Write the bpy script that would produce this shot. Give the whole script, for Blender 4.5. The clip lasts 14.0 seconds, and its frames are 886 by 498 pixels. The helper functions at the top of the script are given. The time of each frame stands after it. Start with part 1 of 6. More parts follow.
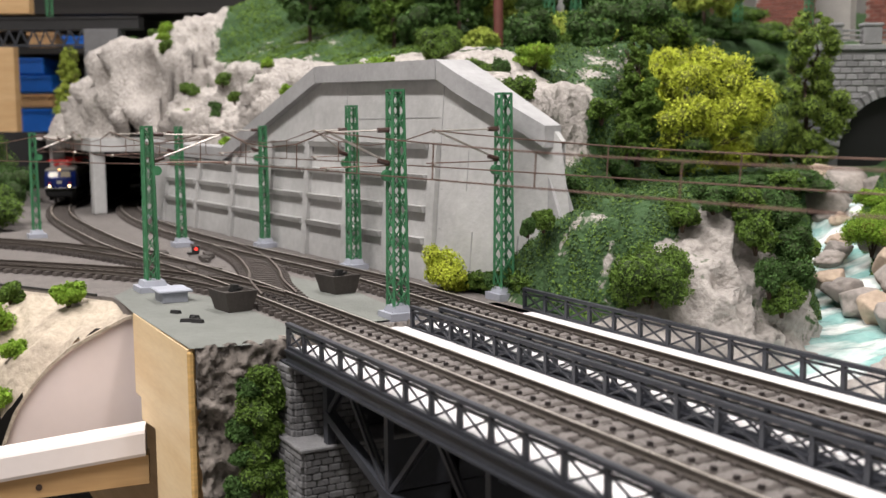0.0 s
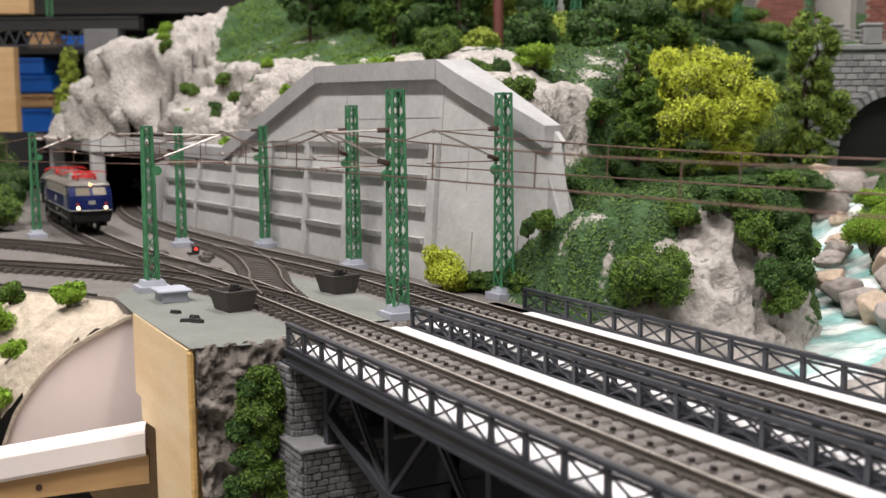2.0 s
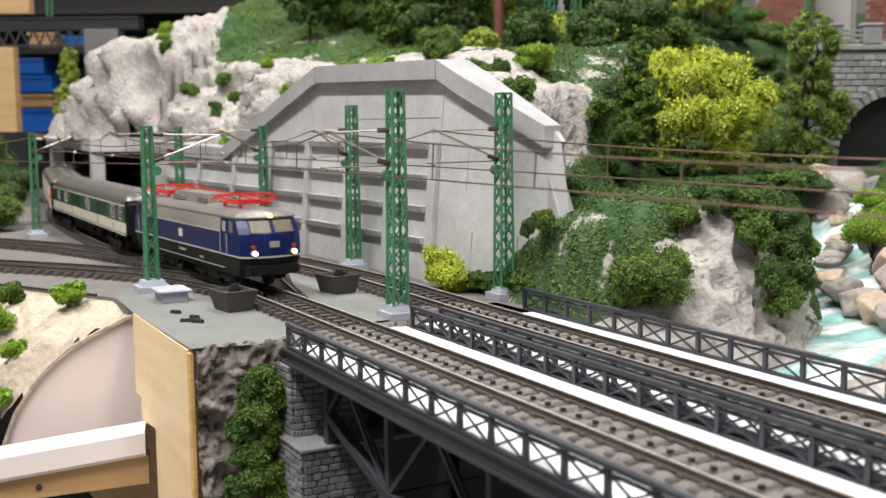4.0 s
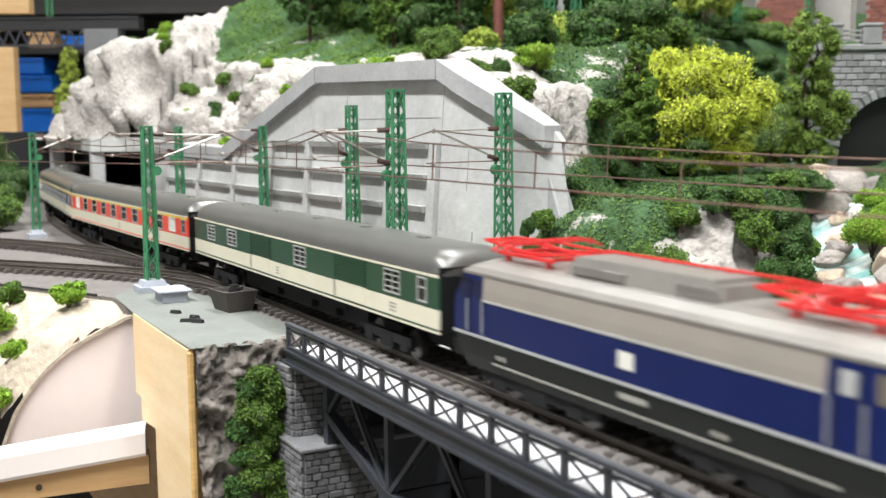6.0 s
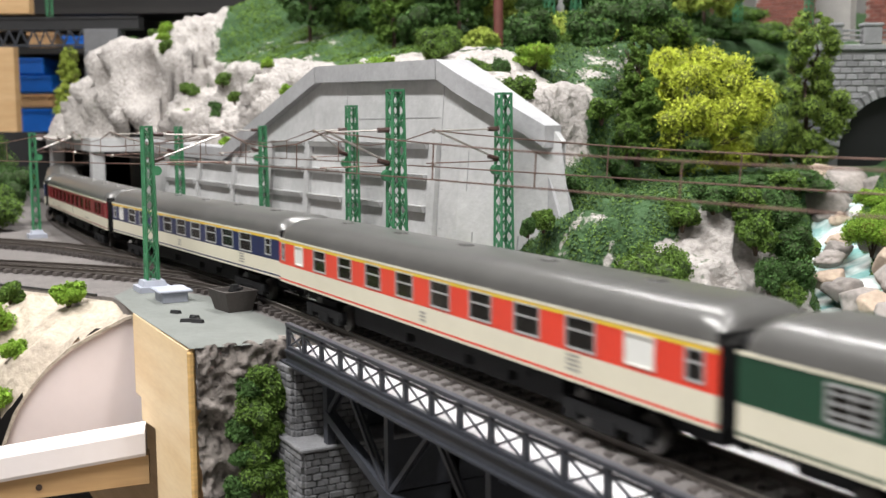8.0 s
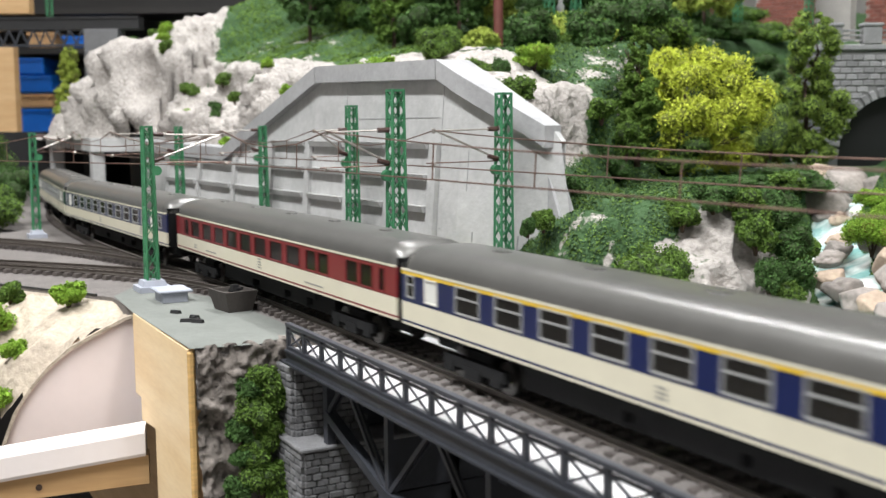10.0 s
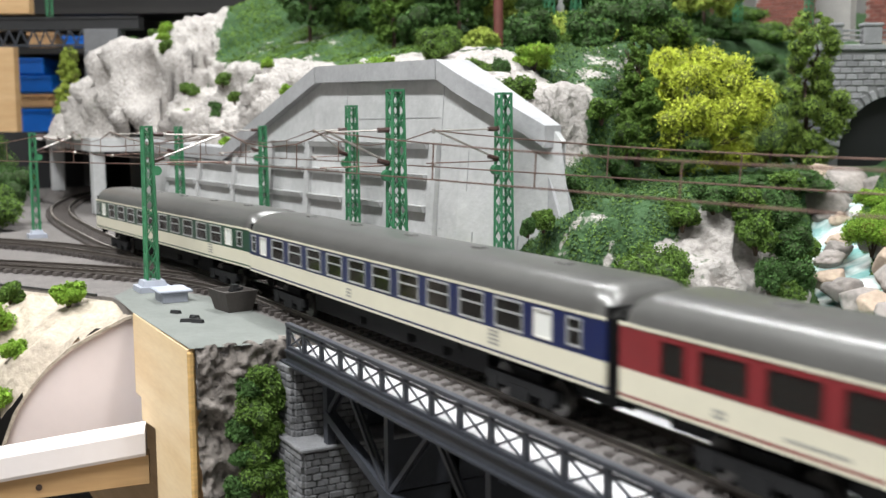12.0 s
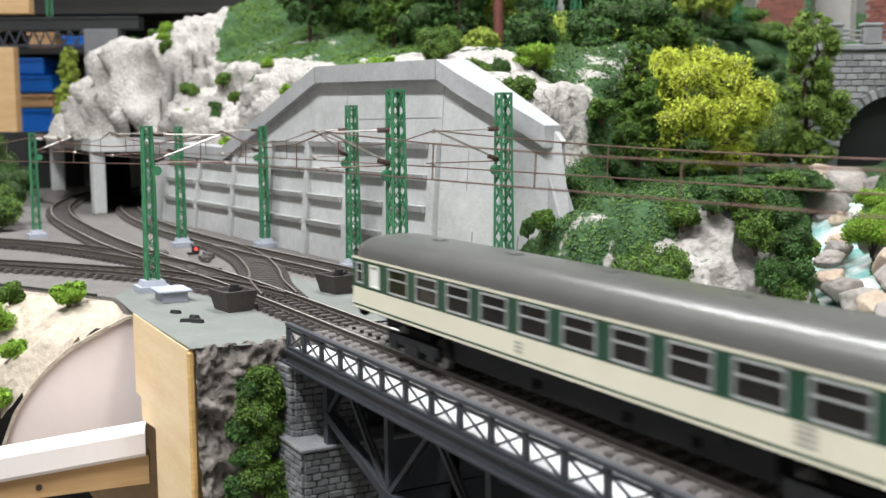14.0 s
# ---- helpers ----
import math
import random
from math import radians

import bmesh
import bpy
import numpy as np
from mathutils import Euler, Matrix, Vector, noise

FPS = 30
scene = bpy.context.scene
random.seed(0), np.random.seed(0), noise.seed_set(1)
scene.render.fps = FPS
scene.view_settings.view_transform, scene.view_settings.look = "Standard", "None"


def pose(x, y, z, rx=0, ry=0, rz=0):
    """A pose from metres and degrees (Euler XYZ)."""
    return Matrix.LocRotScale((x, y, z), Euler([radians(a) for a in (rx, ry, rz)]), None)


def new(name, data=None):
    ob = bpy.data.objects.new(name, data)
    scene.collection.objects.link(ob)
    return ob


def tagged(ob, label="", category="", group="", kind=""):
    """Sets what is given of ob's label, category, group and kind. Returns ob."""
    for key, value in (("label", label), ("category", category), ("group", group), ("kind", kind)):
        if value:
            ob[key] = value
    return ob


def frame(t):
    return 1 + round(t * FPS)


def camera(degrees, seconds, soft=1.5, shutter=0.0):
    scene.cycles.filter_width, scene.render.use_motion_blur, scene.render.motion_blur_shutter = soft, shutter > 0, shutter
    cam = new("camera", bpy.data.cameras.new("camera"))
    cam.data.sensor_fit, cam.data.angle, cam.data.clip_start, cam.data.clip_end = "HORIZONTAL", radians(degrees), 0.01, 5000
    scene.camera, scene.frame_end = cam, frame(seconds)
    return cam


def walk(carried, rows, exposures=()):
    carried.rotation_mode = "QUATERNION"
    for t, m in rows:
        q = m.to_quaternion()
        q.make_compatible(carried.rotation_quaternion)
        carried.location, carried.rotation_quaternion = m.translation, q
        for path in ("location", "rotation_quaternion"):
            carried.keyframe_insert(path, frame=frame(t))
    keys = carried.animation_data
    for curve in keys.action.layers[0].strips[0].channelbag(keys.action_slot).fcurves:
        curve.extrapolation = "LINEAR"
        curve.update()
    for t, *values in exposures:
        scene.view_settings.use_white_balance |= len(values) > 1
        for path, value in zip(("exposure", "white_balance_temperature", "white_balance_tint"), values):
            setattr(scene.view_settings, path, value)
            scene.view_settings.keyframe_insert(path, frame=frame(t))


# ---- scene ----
cam = camera(44.61, 14.0, soft=1.5, shutter=0.5)
CAM_POSE = Matrix((
    (0.47991, -0.09512, 0.87214, 0.40398),
    (0.87728, 0.06128, -0.47605, -0.18309),
    (-0.00817, 0.99358, 0.11285, 0.08292),
    (0, 0, 0, 1)))
cam.data.dof.use_dof = True
cam.data.dof.focus_distance, cam.data.dof.aperture_fstop = 0.5, 22.0
walk(cam, [(0.0, CAM_POSE), (14.0, CAM_POSE)],
     [(0.0, 0.03, 6550, 13), (3.2, 0.03, 6550, 13), (5.3, 0.70, 6200, 6), (6.5, 0.62, 6200, 8), (7.0, 0.44, 6250, 10), (8.2, 0.38, 6250, 10), (10.3, 0.40, 6150, 8), (14.0, 0.42, 6050, 7)])

# ---- light: a closed hobby room with fluorescent ceiling lamps ----
MM = 0.001          # the layout is an H0 model: sizes below are in millimetres
world = bpy.data.worlds.new("room_air")
scene.world = world
world.use_nodes = True
world.node_tree.nodes["Background"].inputs[0].default_value = (0.9, 0.95, 1.0, 1)
world.node_tree.nodes["Background"].inputs[1].default_value = 0.3


def area_lamp(x, y, z, sx, sy, watts, color):
    d = bpy.data.lights.new("tube_light", "AREA")
    d.shape, d.size, d.size_y, d.energy, d.color = "RECTANGLE", sx * MM, sy * MM, watts, color
    o = new("tube_light", d)
    o.matrix_world = P(x, y, z)
    return o


# ---- helpers ----
def P(x, y, z, rx=0, ry=0, rz=0):
    return pose(x * MM, y * MM, z * MM, rx, ry, rz)


def thing(name, label, category, group="", at=None, kind=""):
    e = new(name)
    e.empty_display_size = 0.01
    if at is not None:
        e.matrix_world = at
    return tagged(e, label, category, group, kind)


def mesh_of(name, bm, mats, smooth=False):
    me = bpy.data.meshes.new(name)
    for v in bm.verts:
        v.co *= MM
    bm.to_mesh(me)
    bm.free()
    for m in (mats if isinstance(mats, (list, tuple)) else [mats]):
        me.materials.append(m)
    if smooth:
        me.polygons.foreach_set("use_smooth", [True] * len(me.polygons))
    return me


def part(name, bm, mats, parent=None, label="", smooth=False, at=None):
    me = bm if isinstance(bm, bpy.types.Mesh) else mesh_of(name, bm, mats, smooth)
    o = new(name, me)
    o.parent = parent
    if at is not None:
        o.matrix_basis = at
    if label:
        o["label"] = label
    return o


def raw(name, verts, faces, mats, smooth=False):
    me = bpy.data.meshes.new(name)
    me.from_pydata((np.asarray(verts, float) * MM).tolist(), [], faces)
    for m in (mats if isinstance(mats, (list, tuple)) else [mats]):
        me.materials.append(m)
    if smooth:
        me.polygons.foreach_set("use_smooth", [True] * len(me.polygons))
    return me


def box(bm, x0, x1, y0, y1, z0, z1, mi=0, taper=0.0):
    """A box; taper shrinks its top by that much on each side."""
    t = taper
    v = [bm.verts.new(c) for c in ((x0, y0, z0), (x1, y0, z0), (x1, y1, z0), (x0, y1, z0),
                                   (x0 + t, y0 + t, z1), (x1 - t, y0 + t, z1), (x1 - t, y1 - t, z1), (x0 + t, y1 - t, z1))]
    for f in ((0, 3, 2, 1), (4, 5, 6, 7), (0, 1, 5, 4), (1, 2, 6, 5), (2, 3, 7, 6), (3, 0, 4, 7)):
        bm.faces.new([v[i] for i in f]).material_index = mi
    return v


def bar(bm, p, q, w, h, mi=0):
    """A beam of section w x h from p to q."""
    p, q = Vector(p), Vector(q)
    d = (q - p).normalized()
    s = d.cross(Vector((0, 0, 1)))
    s = s.normalized() if s.length > 1e-4 else Vector((1, 0, 0))
    n = s.cross(d)
    v = []
    for c in (p, q):
        for a, b in ((-1, -1), (1, -1), (1, 1), (-1, 1)):
            v.append(bm.verts.new(c + s * a * w / 2 + n * b * h / 2))
    for f in ((0, 1, 2, 3), (7, 6, 5, 4), (0, 4, 5, 1), (1, 5, 6, 2), (2, 6, 7, 3), (3, 7, 4, 0)):
        bm.faces.new([v[i] for i in f]).material_index = mi


def tube(bm, p, q, r, n=8, r2=None, mi=0):
    p, q = Vector(p), Vector(q)
    d = (q - p).normalized()
    s = d.cross(Vector((0, 0, 1)))
    s = s.normalized() if s.length > 1e-4 else Vector((1, 0, 0))
    u = s.cross(d)
    rings = []
    for c, rr in ((p, r), (q, r if r2 is None else r2)):
        rings.append([bm.verts.new(c + (s * math.cos(a) + u * math.sin(a)) * rr) for a in [2 * math.pi * k / n for k in range(n)]])
    for k in range(n):
        bm.faces.new((rings[0][k], rings[0][(k + 1) % n], rings[1][(k + 1) % n], rings[1][k])).material_index = mi
    bm.faces.new(rings[0][::-1]).material_index = mi
    bm.faces.new(rings[1]).material_index = mi


def loft(bm, rings, mi=0, closed=True, caps=True):
    """Skins a row of rings of points."""
    vs = [[bm.verts.new(c) for c in r] for r in rings]
    n = len(vs[0])
    for a, b in zip(vs, vs[1:]):
        for k in range(n if closed else n - 1):
            bm.faces.new((a[k], a[(k + 1) % n], b[(k + 1) % n], b[k])).material_index = mi
    if caps and closed:
        bm.faces.new(vs[0][::-1]).material_index = mi
        bm.faces.new(vs[-1]).material_index = mi


def bevelled(bm, width, segments=1):
    bmesh.ops.bevel(bm, geom=[e for e in bm.edges], offset=width, segments=segments, affect="EDGES")
    return bm


def B():
    return bmesh.new()


# ---- materials ----
def material(name, color, rough=0.6, metal=0.0, vary=0.25, scale=60.0, bump=0.0, bump_scale=400.0, second=None, island=0.0, rand=0.0, spec=0.5, stretch=None, depth=1.2):
    """Principled surface with two scales of colour variation and a fine relief."""
    m = bpy.data.materials.new(name)
    m.use_nodes = True
    nt = m.node_tree
    bs = nt.nodes["Principled BSDF"]
    bs.inputs["Roughness"].default_value, bs.inputs["Metallic"].default_value = rough, metal
    bs.inputs["Specular IOR Level"].default_value = spec
    tc = nt.nodes.new("ShaderNodeTexCoord")
    src = tc.outputs["Object"]
    if stretch:
        mp = nt.nodes.new("ShaderNodeMapping")
        mp.inputs["Scale"].default_value = stretch
        nt.links.new(src, mp.inputs[0])
        src = mp.outputs[0]
    c2 = second or tuple(c * (1 - vary) for c in color)
    c1 = color if second else tuple(min(1, c * (1 + vary * 0.6)) for c in color)

    def nz(sc, det):
        n = nt.nodes.new("ShaderNodeTexNoise")
        n.inputs["Scale"].default_value, n.inputs["Detail"].default_value = sc, det
        nt.links.new(src, n.inputs["Vector"])
        return n.outputs["Fac"]

    def mix(fac, a, b, blend="MIX"):
        n = nt.nodes.new("ShaderNodeMix")
        n.data_type, n.blend_type = "RGBA", blend
        for sock, v in ((n.inputs[0], fac), (n.inputs[6], a), (n.inputs[7], b)):
            if isinstance(v, (int, float)):
                sock.default_value = v
            elif isinstance(v, tuple):
                sock.default_value = (*v, 1)
            else:
                nt.links.new(v, sock)
        return n.outputs[2]

    def ramp(fac, lo, hi):
        n = nt.nodes.new("ShaderNodeMapRange")
        n.inputs[1].default_value, n.inputs[2].default_value = lo, hi
        nt.links.new(fac, n.inputs[0])
        return n.outputs[0]

    col = mix(ramp(nz(scale, 4), 0.3, 0.7), c2, c1)
    if vary > 0:
        fine = ramp(nz(scale * 9, 2), 0.25, 0.75)
        col = mix(min(0.5, vary), col, mix(fine, tuple(c * 0.6 for c in color), tuple(min(1, c * 1.3) for c in color)))
    if island or rand:
        if island:
            g = nt.nodes.new("ShaderNodeNewGeometry")
            r = g.outputs["Random Per Island"]
        else:
            g = nt.nodes.new("ShaderNodeObjectInfo")
            r = g.outputs["Random"]
        amt = island or rand
        col = mix(1.0, col, mix(r, (1 - amt,) * 3, (1 + amt * 0.7,) * 3), "MULTIPLY")
    nt.links.new(col, bs.inputs["Base Color"])
    if bump:
        b = nt.nodes.new("ShaderNodeBump")
        b.inputs["Strength"].default_value, b.inputs["Distance"].default_value = bump, depth * MM
        nt.links.new(nz(bump_scale, 5), b.inputs["Height"])
        nt.links.new(b.outputs[0], bs.inputs["Normal"])
    return m


def glow(name, color, strength):
    m = bpy.data.materials.new(name)
    m.use_nodes = True
    bs = m.node_tree.nodes["Principled BSDF"]
    bs.inputs["Base Color"].default_value = (*color, 1)
    bs.inputs["Emission Color"].default_value = (*color, 1)
    bs.inputs["Emission Strength"].default_value = strength
    return m


M_CONC = material("concrete", (0.47, 0.47, 0.465), 0.9, vary=0.22, scale=25, bump=0.25, bump_scale=500)
M_CONC_D = material("concrete_coping", (0.36, 0.36, 0.365), 0.9, vary=0.2, scale=30, bump=0.25, bump_scale=400)
M_ROCK = material("plaster_rock", (0.46, 0.42, 0.38), 0.95, vary=0.4, scale=22, bump=0.9, bump_scale=260, second=(0.30, 0.28, 0.26))
M_ROCK_D = material("dark_torn_rock", (0.25, 0.22, 0.195), 0.95, vary=0.7, scale=48, bump=1.0, bump_scale=220, second=(0.07, 0.063, 0.058), depth=2.5)
M_CREAM = material("cream_plaster", (0.50, 0.43, 0.34), 0.95, vary=0.4, scale=45, bump=1.0, bump_scale=140, second=(0.28, 0.235, 0.19), depth=2.5)
M_BALLAST = material("ballast", (0.19, 0.172, 0.162), 0.95, vary=0.6, scale=130, bump=1.0, bump_scale=800, second=(0.11, 0.102, 0.096))
M_GREYFLOOR = material("grey_ground_cover", (0.17, 0.18, 0.165), 0.9, vary=0.18, scale=30, bump=0.4, bump_scale=900)
M_SLEEPER = material("sleeper_brown", (0.075, 0.063, 0.057), 0.85, vary=0.3, scale=120, bump=0.3, bump_scale=900, rand=0.25)
M_RAIL = material("rail_side", (0.085, 0.072, 0.062), 0.55, 0.4, vary=0.25, scale=150)
M_RAILTOP = material("rail_head", (0.52, 0.48, 0.43), 0.4, 0.6, vary=0.15, scale=80)
M_RUSTTOP = material("dull_rail_head", (0.16, 0.135, 0.12), 0.55, 0.4, vary=0.25, scale=120)
M_STUD = material("contact_stud", (0.025, 0.02, 0.02), 0.5, vary=0.2)
M_STEEL = material("bridge_paint", (0.031, 0.034, 0.043), 0.5, vary=0.25, scale=90, bump=0.15, bump_scale=700)
M_WHITE = material("white_board", (0.80, 0.79, 0.80), 0.7, vary=0.06, scale=40, bump=0.1)
M_GREENMAST = material("mast_green", (0.045, 0.19, 0.085), 0.5, vary=0.25, scale=150)
M_BASE = material("grey_primer_base", (0.36, 0.38, 0.44), 0.7, vary=0.12, scale=80)
M_WIRE = material("copper_wire", (0.20, 0.125, 0.10), 0.4, 0.6, vary=0.3, scale=120)
M_WIRE_L = material("silver_arm", (0.40, 0.37, 0.34), 0.4, 0.7, vary=0.1)
M_BROWNI = material("brown_insulator", (0.06, 0.03, 0.025), 0.35, vary=0.2)
M_STONE = material("grey_stone", (0.30, 0.30, 0.305), 0.9, vary=0.25, scale=90, bump=0.6, bump_scale=500, rand=0.3)
# the grey stone again, with the shade under the bridge put into its colour
M_PIER = material("shaded_pier_stone", (0.165, 0.165, 0.17), 0.9, vary=0.3, scale=90, bump=0.6, bump_scale=500, rand=0.3)
M_MORTAR = material("mortar", (0.20, 0.20, 0.20), 0.95, vary=0.2)
M_PLY = material("plywood_face", (0.84, 0.66, 0.42), 0.6, vary=0.12, scale=14, second=(0.74, 0.53, 0.29), stretch=(1.0, 1.0, 6.0))
M_PLYEDGE = material("plywood_edge", (0.66, 0.42, 0.16), 0.6, vary=0.3, scale=60, stretch=(1, 1, 8.0))
M_PINK = material("pale_pink_board", (0.76, 0.66, 0.63), 0.85, vary=0.04, scale=20)
M_CARDEDGE = material("pale_trough", (0.83, 0.76, 0.74), 0.6, vary=0.05, scale=20)
M_BEAM = material("pine_beam", (0.62, 0.42, 0.22), 0.6, vary=0.2, scale=10, second=(0.50, 0.30, 0.13), stretch=(0.5, 0.5, 6.0))
# black painted things, and the darkness put inside the tunnels
M_BLACK = material("black_paint_and_tunnel_dark", (0.012, 0.012, 0.013), 0.5, vary=0.2)
M_DARKBOX = material("dark_weathered_box", (0.055, 0.047, 0.042), 0.8, vary=0.3, scale=100, bump=0.3)
M_TRUNK = material("bark", (0.085, 0.055, 0.04), 0.9, vary=0.4, scale=150, bump=0.6, bump_scale=600)


def leaf_material(name, color, var=0.32):
    return material(name, color, 0.8, vary=0.22, scale=60, island=var, spec=0.2)


M_LEAF_Y = leaf_material("yellow_green_foliage", (0.53, 0.60, 0.07))
M_LEAF_L = leaf_material("light_green_foliage", (0.23, 0.38, 0.045))
M_LEAF_M = leaf_material("mid_green_foliage", (0.118, 0.20, 0.036))
M_LEAF_D = leaf_material("dark_green_foliage", (0.066, 0.132, 0.035))
M_LEAF_O = leaf_material("olive_foliage", (0.34, 0.42, 0.075))
M_LEAF_G = leaf_material("yellowish_green_foliage", (0.20, 0.29, 0.055))
M_MOSS = leaf_material("moss_flock", (0.066, 0.122, 0.052))
# solid inner cores: shade between the leaves is painted as darker green
M_CORE_L = material("shaded_light_foliage_core", (0.16, 0.18, 0.022), 0.9, vary=0.3)
M_CORE = material("shaded_foliage_core", (0.035, 0.06, 0.016), 0.9, vary=0.3)

# ---- setting: room ----
def build_room():
    m_wall = material("room_wall", (0.55, 0.54, 0.52), 0.9, vary=0.08, scale=3)
    m_floor = material("room_floor", (0.25, 0.23, 0.21), 0.6, vary=0.2, scale=3)
    m_ceil = material("room_ceiling", (0.8, 0.8, 0.79), 0.9, vary=0.05, scale=3)
    x0, x1, y0, y1, z0, z1 = -3300, 2600, -1900, 2400, -1100, 1500
    for name, b in (("wall_north", (x0, x1, y1, y1 + 100, z0, z1)), ("wall_south", (x0, x1, y0 - 100, y0, z0, z1)),
                    ("wall_west", (x0 - 100, x0, y0 - 100, y1 + 100, z0, z1)), ("wall_east", (x1, x1 + 100, y0 - 100, y1 + 100, z0, z1))):
        bm = B()
        box(bm, *b)
        tagged(part(name, bm, m_wall), "plain painted wall of the hobby room", "wall", kind="structure")
    bm = B()
    box(bm, x0 - 100, x1 + 100, y0 - 100, y1 + 100, z0 - 100, z0)
    tagged(part("floor", bm, m_floor), "grey floor of the hobby room", "floor", kind="structure")
    bm = B()
    box(bm, x0 - 100, x1 + 100, y0 - 100, y1 + 100, z1, z1 + 100)
    tagged(part("ceiling", bm, m_ceil), "white ceiling of the hobby room", "ceiling", kind="structure")
    m_case = material("lamp_case", (0.8, 0.8, 0.8), 0.5, vary=0.05)
    for x, y, ln, w in ((250, -620, 1800, 142), (-700, 420, 1500, 62), (900, 250, 1200, 40)):
        t = thing("ceiling_lamp", "white fluorescent batten lamp under the ceiling", "ceiling lamp", "ceiling lamps", P(x, y, 1500))
        bm = B()
        box(bm, -ln / 2, ln / 2, -70, 70, -60, 0)
        part("housing", bevelled(bm, 8), m_case, t)
        area_lamp(x, y, 1436, ln, 110, w * LAMP, (1.0, 0.965, 0.93))


LAMP = 0.31
build_room()


# ---- setting: land ----
def smooth01(t):
    t = np.clip(t, 0, 1)
    return t * t * (3 - 2 * t)


WALL_X = (-1500, -1190, -1000, -757, -720, -340, -110, -15, -11, 420, 700)
WALL_Y = (70, 52, 8, 40, 76, 92, 103, 128, 104, 104, 104)


def wall_y(x):
    return np.interp(x, WALL_X, WALL_Y)


def wall_top(x):
    return np.interp(x, (-1300, -760, -700, -480, -290, -130, -52, -15, 25), (76, 76, 68, 64, 121, 117, 84, 42, -6))


def river_line(y):
    """Centre and level of the stream at y."""
    return np.interp(y, (100, 150, 200, 270, 355, 420, 520, 640), (104, 98, 84, 26, -67, -122, -165, -190)), \
        np.interp(y, (100, 170, 200, 270, 300, 315, 355, 385, 395, 420, 470, 520), (-48, -32, -26, -20, -16, -6, 4, 9, 18, 24, 28, 30))


def land(x, y):
    # left part: rock above the retaining wall
    w = y - wall_y(x)
    foot = wall_top(x) - 4
    ridge = np.interp(x, (-1400, -1045, -985, -930, -865, -770, -700, -611, -540, -488, -400, -315, -216, -160), (68, 68, 98, 124, 150, 176, 150, 144, 128, 136, 124, 134, 128, 104))
    run = np.interp(x, (-1400, -300, -130), (60, 62, 75))
    rise = np.interp(x, (-1400, -1000, -850, -600, -400, -150), (0, 0, 0.45, 0.30, 0.10, 0.06))
    w = np.where((x > -722) & (x < -40), np.maximum(w - 20, 0), w)
    left = foot + (ridge - foot) * smooth01(w / run) + np.maximum(w - run, 0) * rise
    left = np.minimum(left, np.interp(x, (-1060, -960, -900, -700, -560, -450, -300), (70, 185, 250, 240, 186, 168, 150)))
    # right part: embankment, outcrop and the stream bed
    rx, rz = river_line(y)
    ramp = np.interp(x, (-60, 0, 45), (46, 80, 125))
    bank = -8 + 53 * smooth01((y - 105) / ramp)
    q = rx - 21 - x
    top = np.maximum(bank, rz + 8) + 95 * smooth01((y - 610) / 40)
    cliff = smooth01(q / np.interp(y, (110, 180, 300, 420), (58, 62, 40, 30)))
    right = rz - 5 + (top - rz + 5) * cliff
    far_bank = rz - 5 + (np.interp(y, (150, 300, 420, 600), (30, 32, 34, 60)) + 5) * smooth01((-q - 36) / 26)
    right = np.where(q < -10, far_bank, right)
    edge = np.interp(y, (120, 200, 290, 450, 700), (-56, -112, -190, -330, -470))
    s = smooth01((x - edge + 22) / 44)
    return np.minimum(left + (right - left) * s, 330)


LAND_PTS = []
LAND_FACES = []


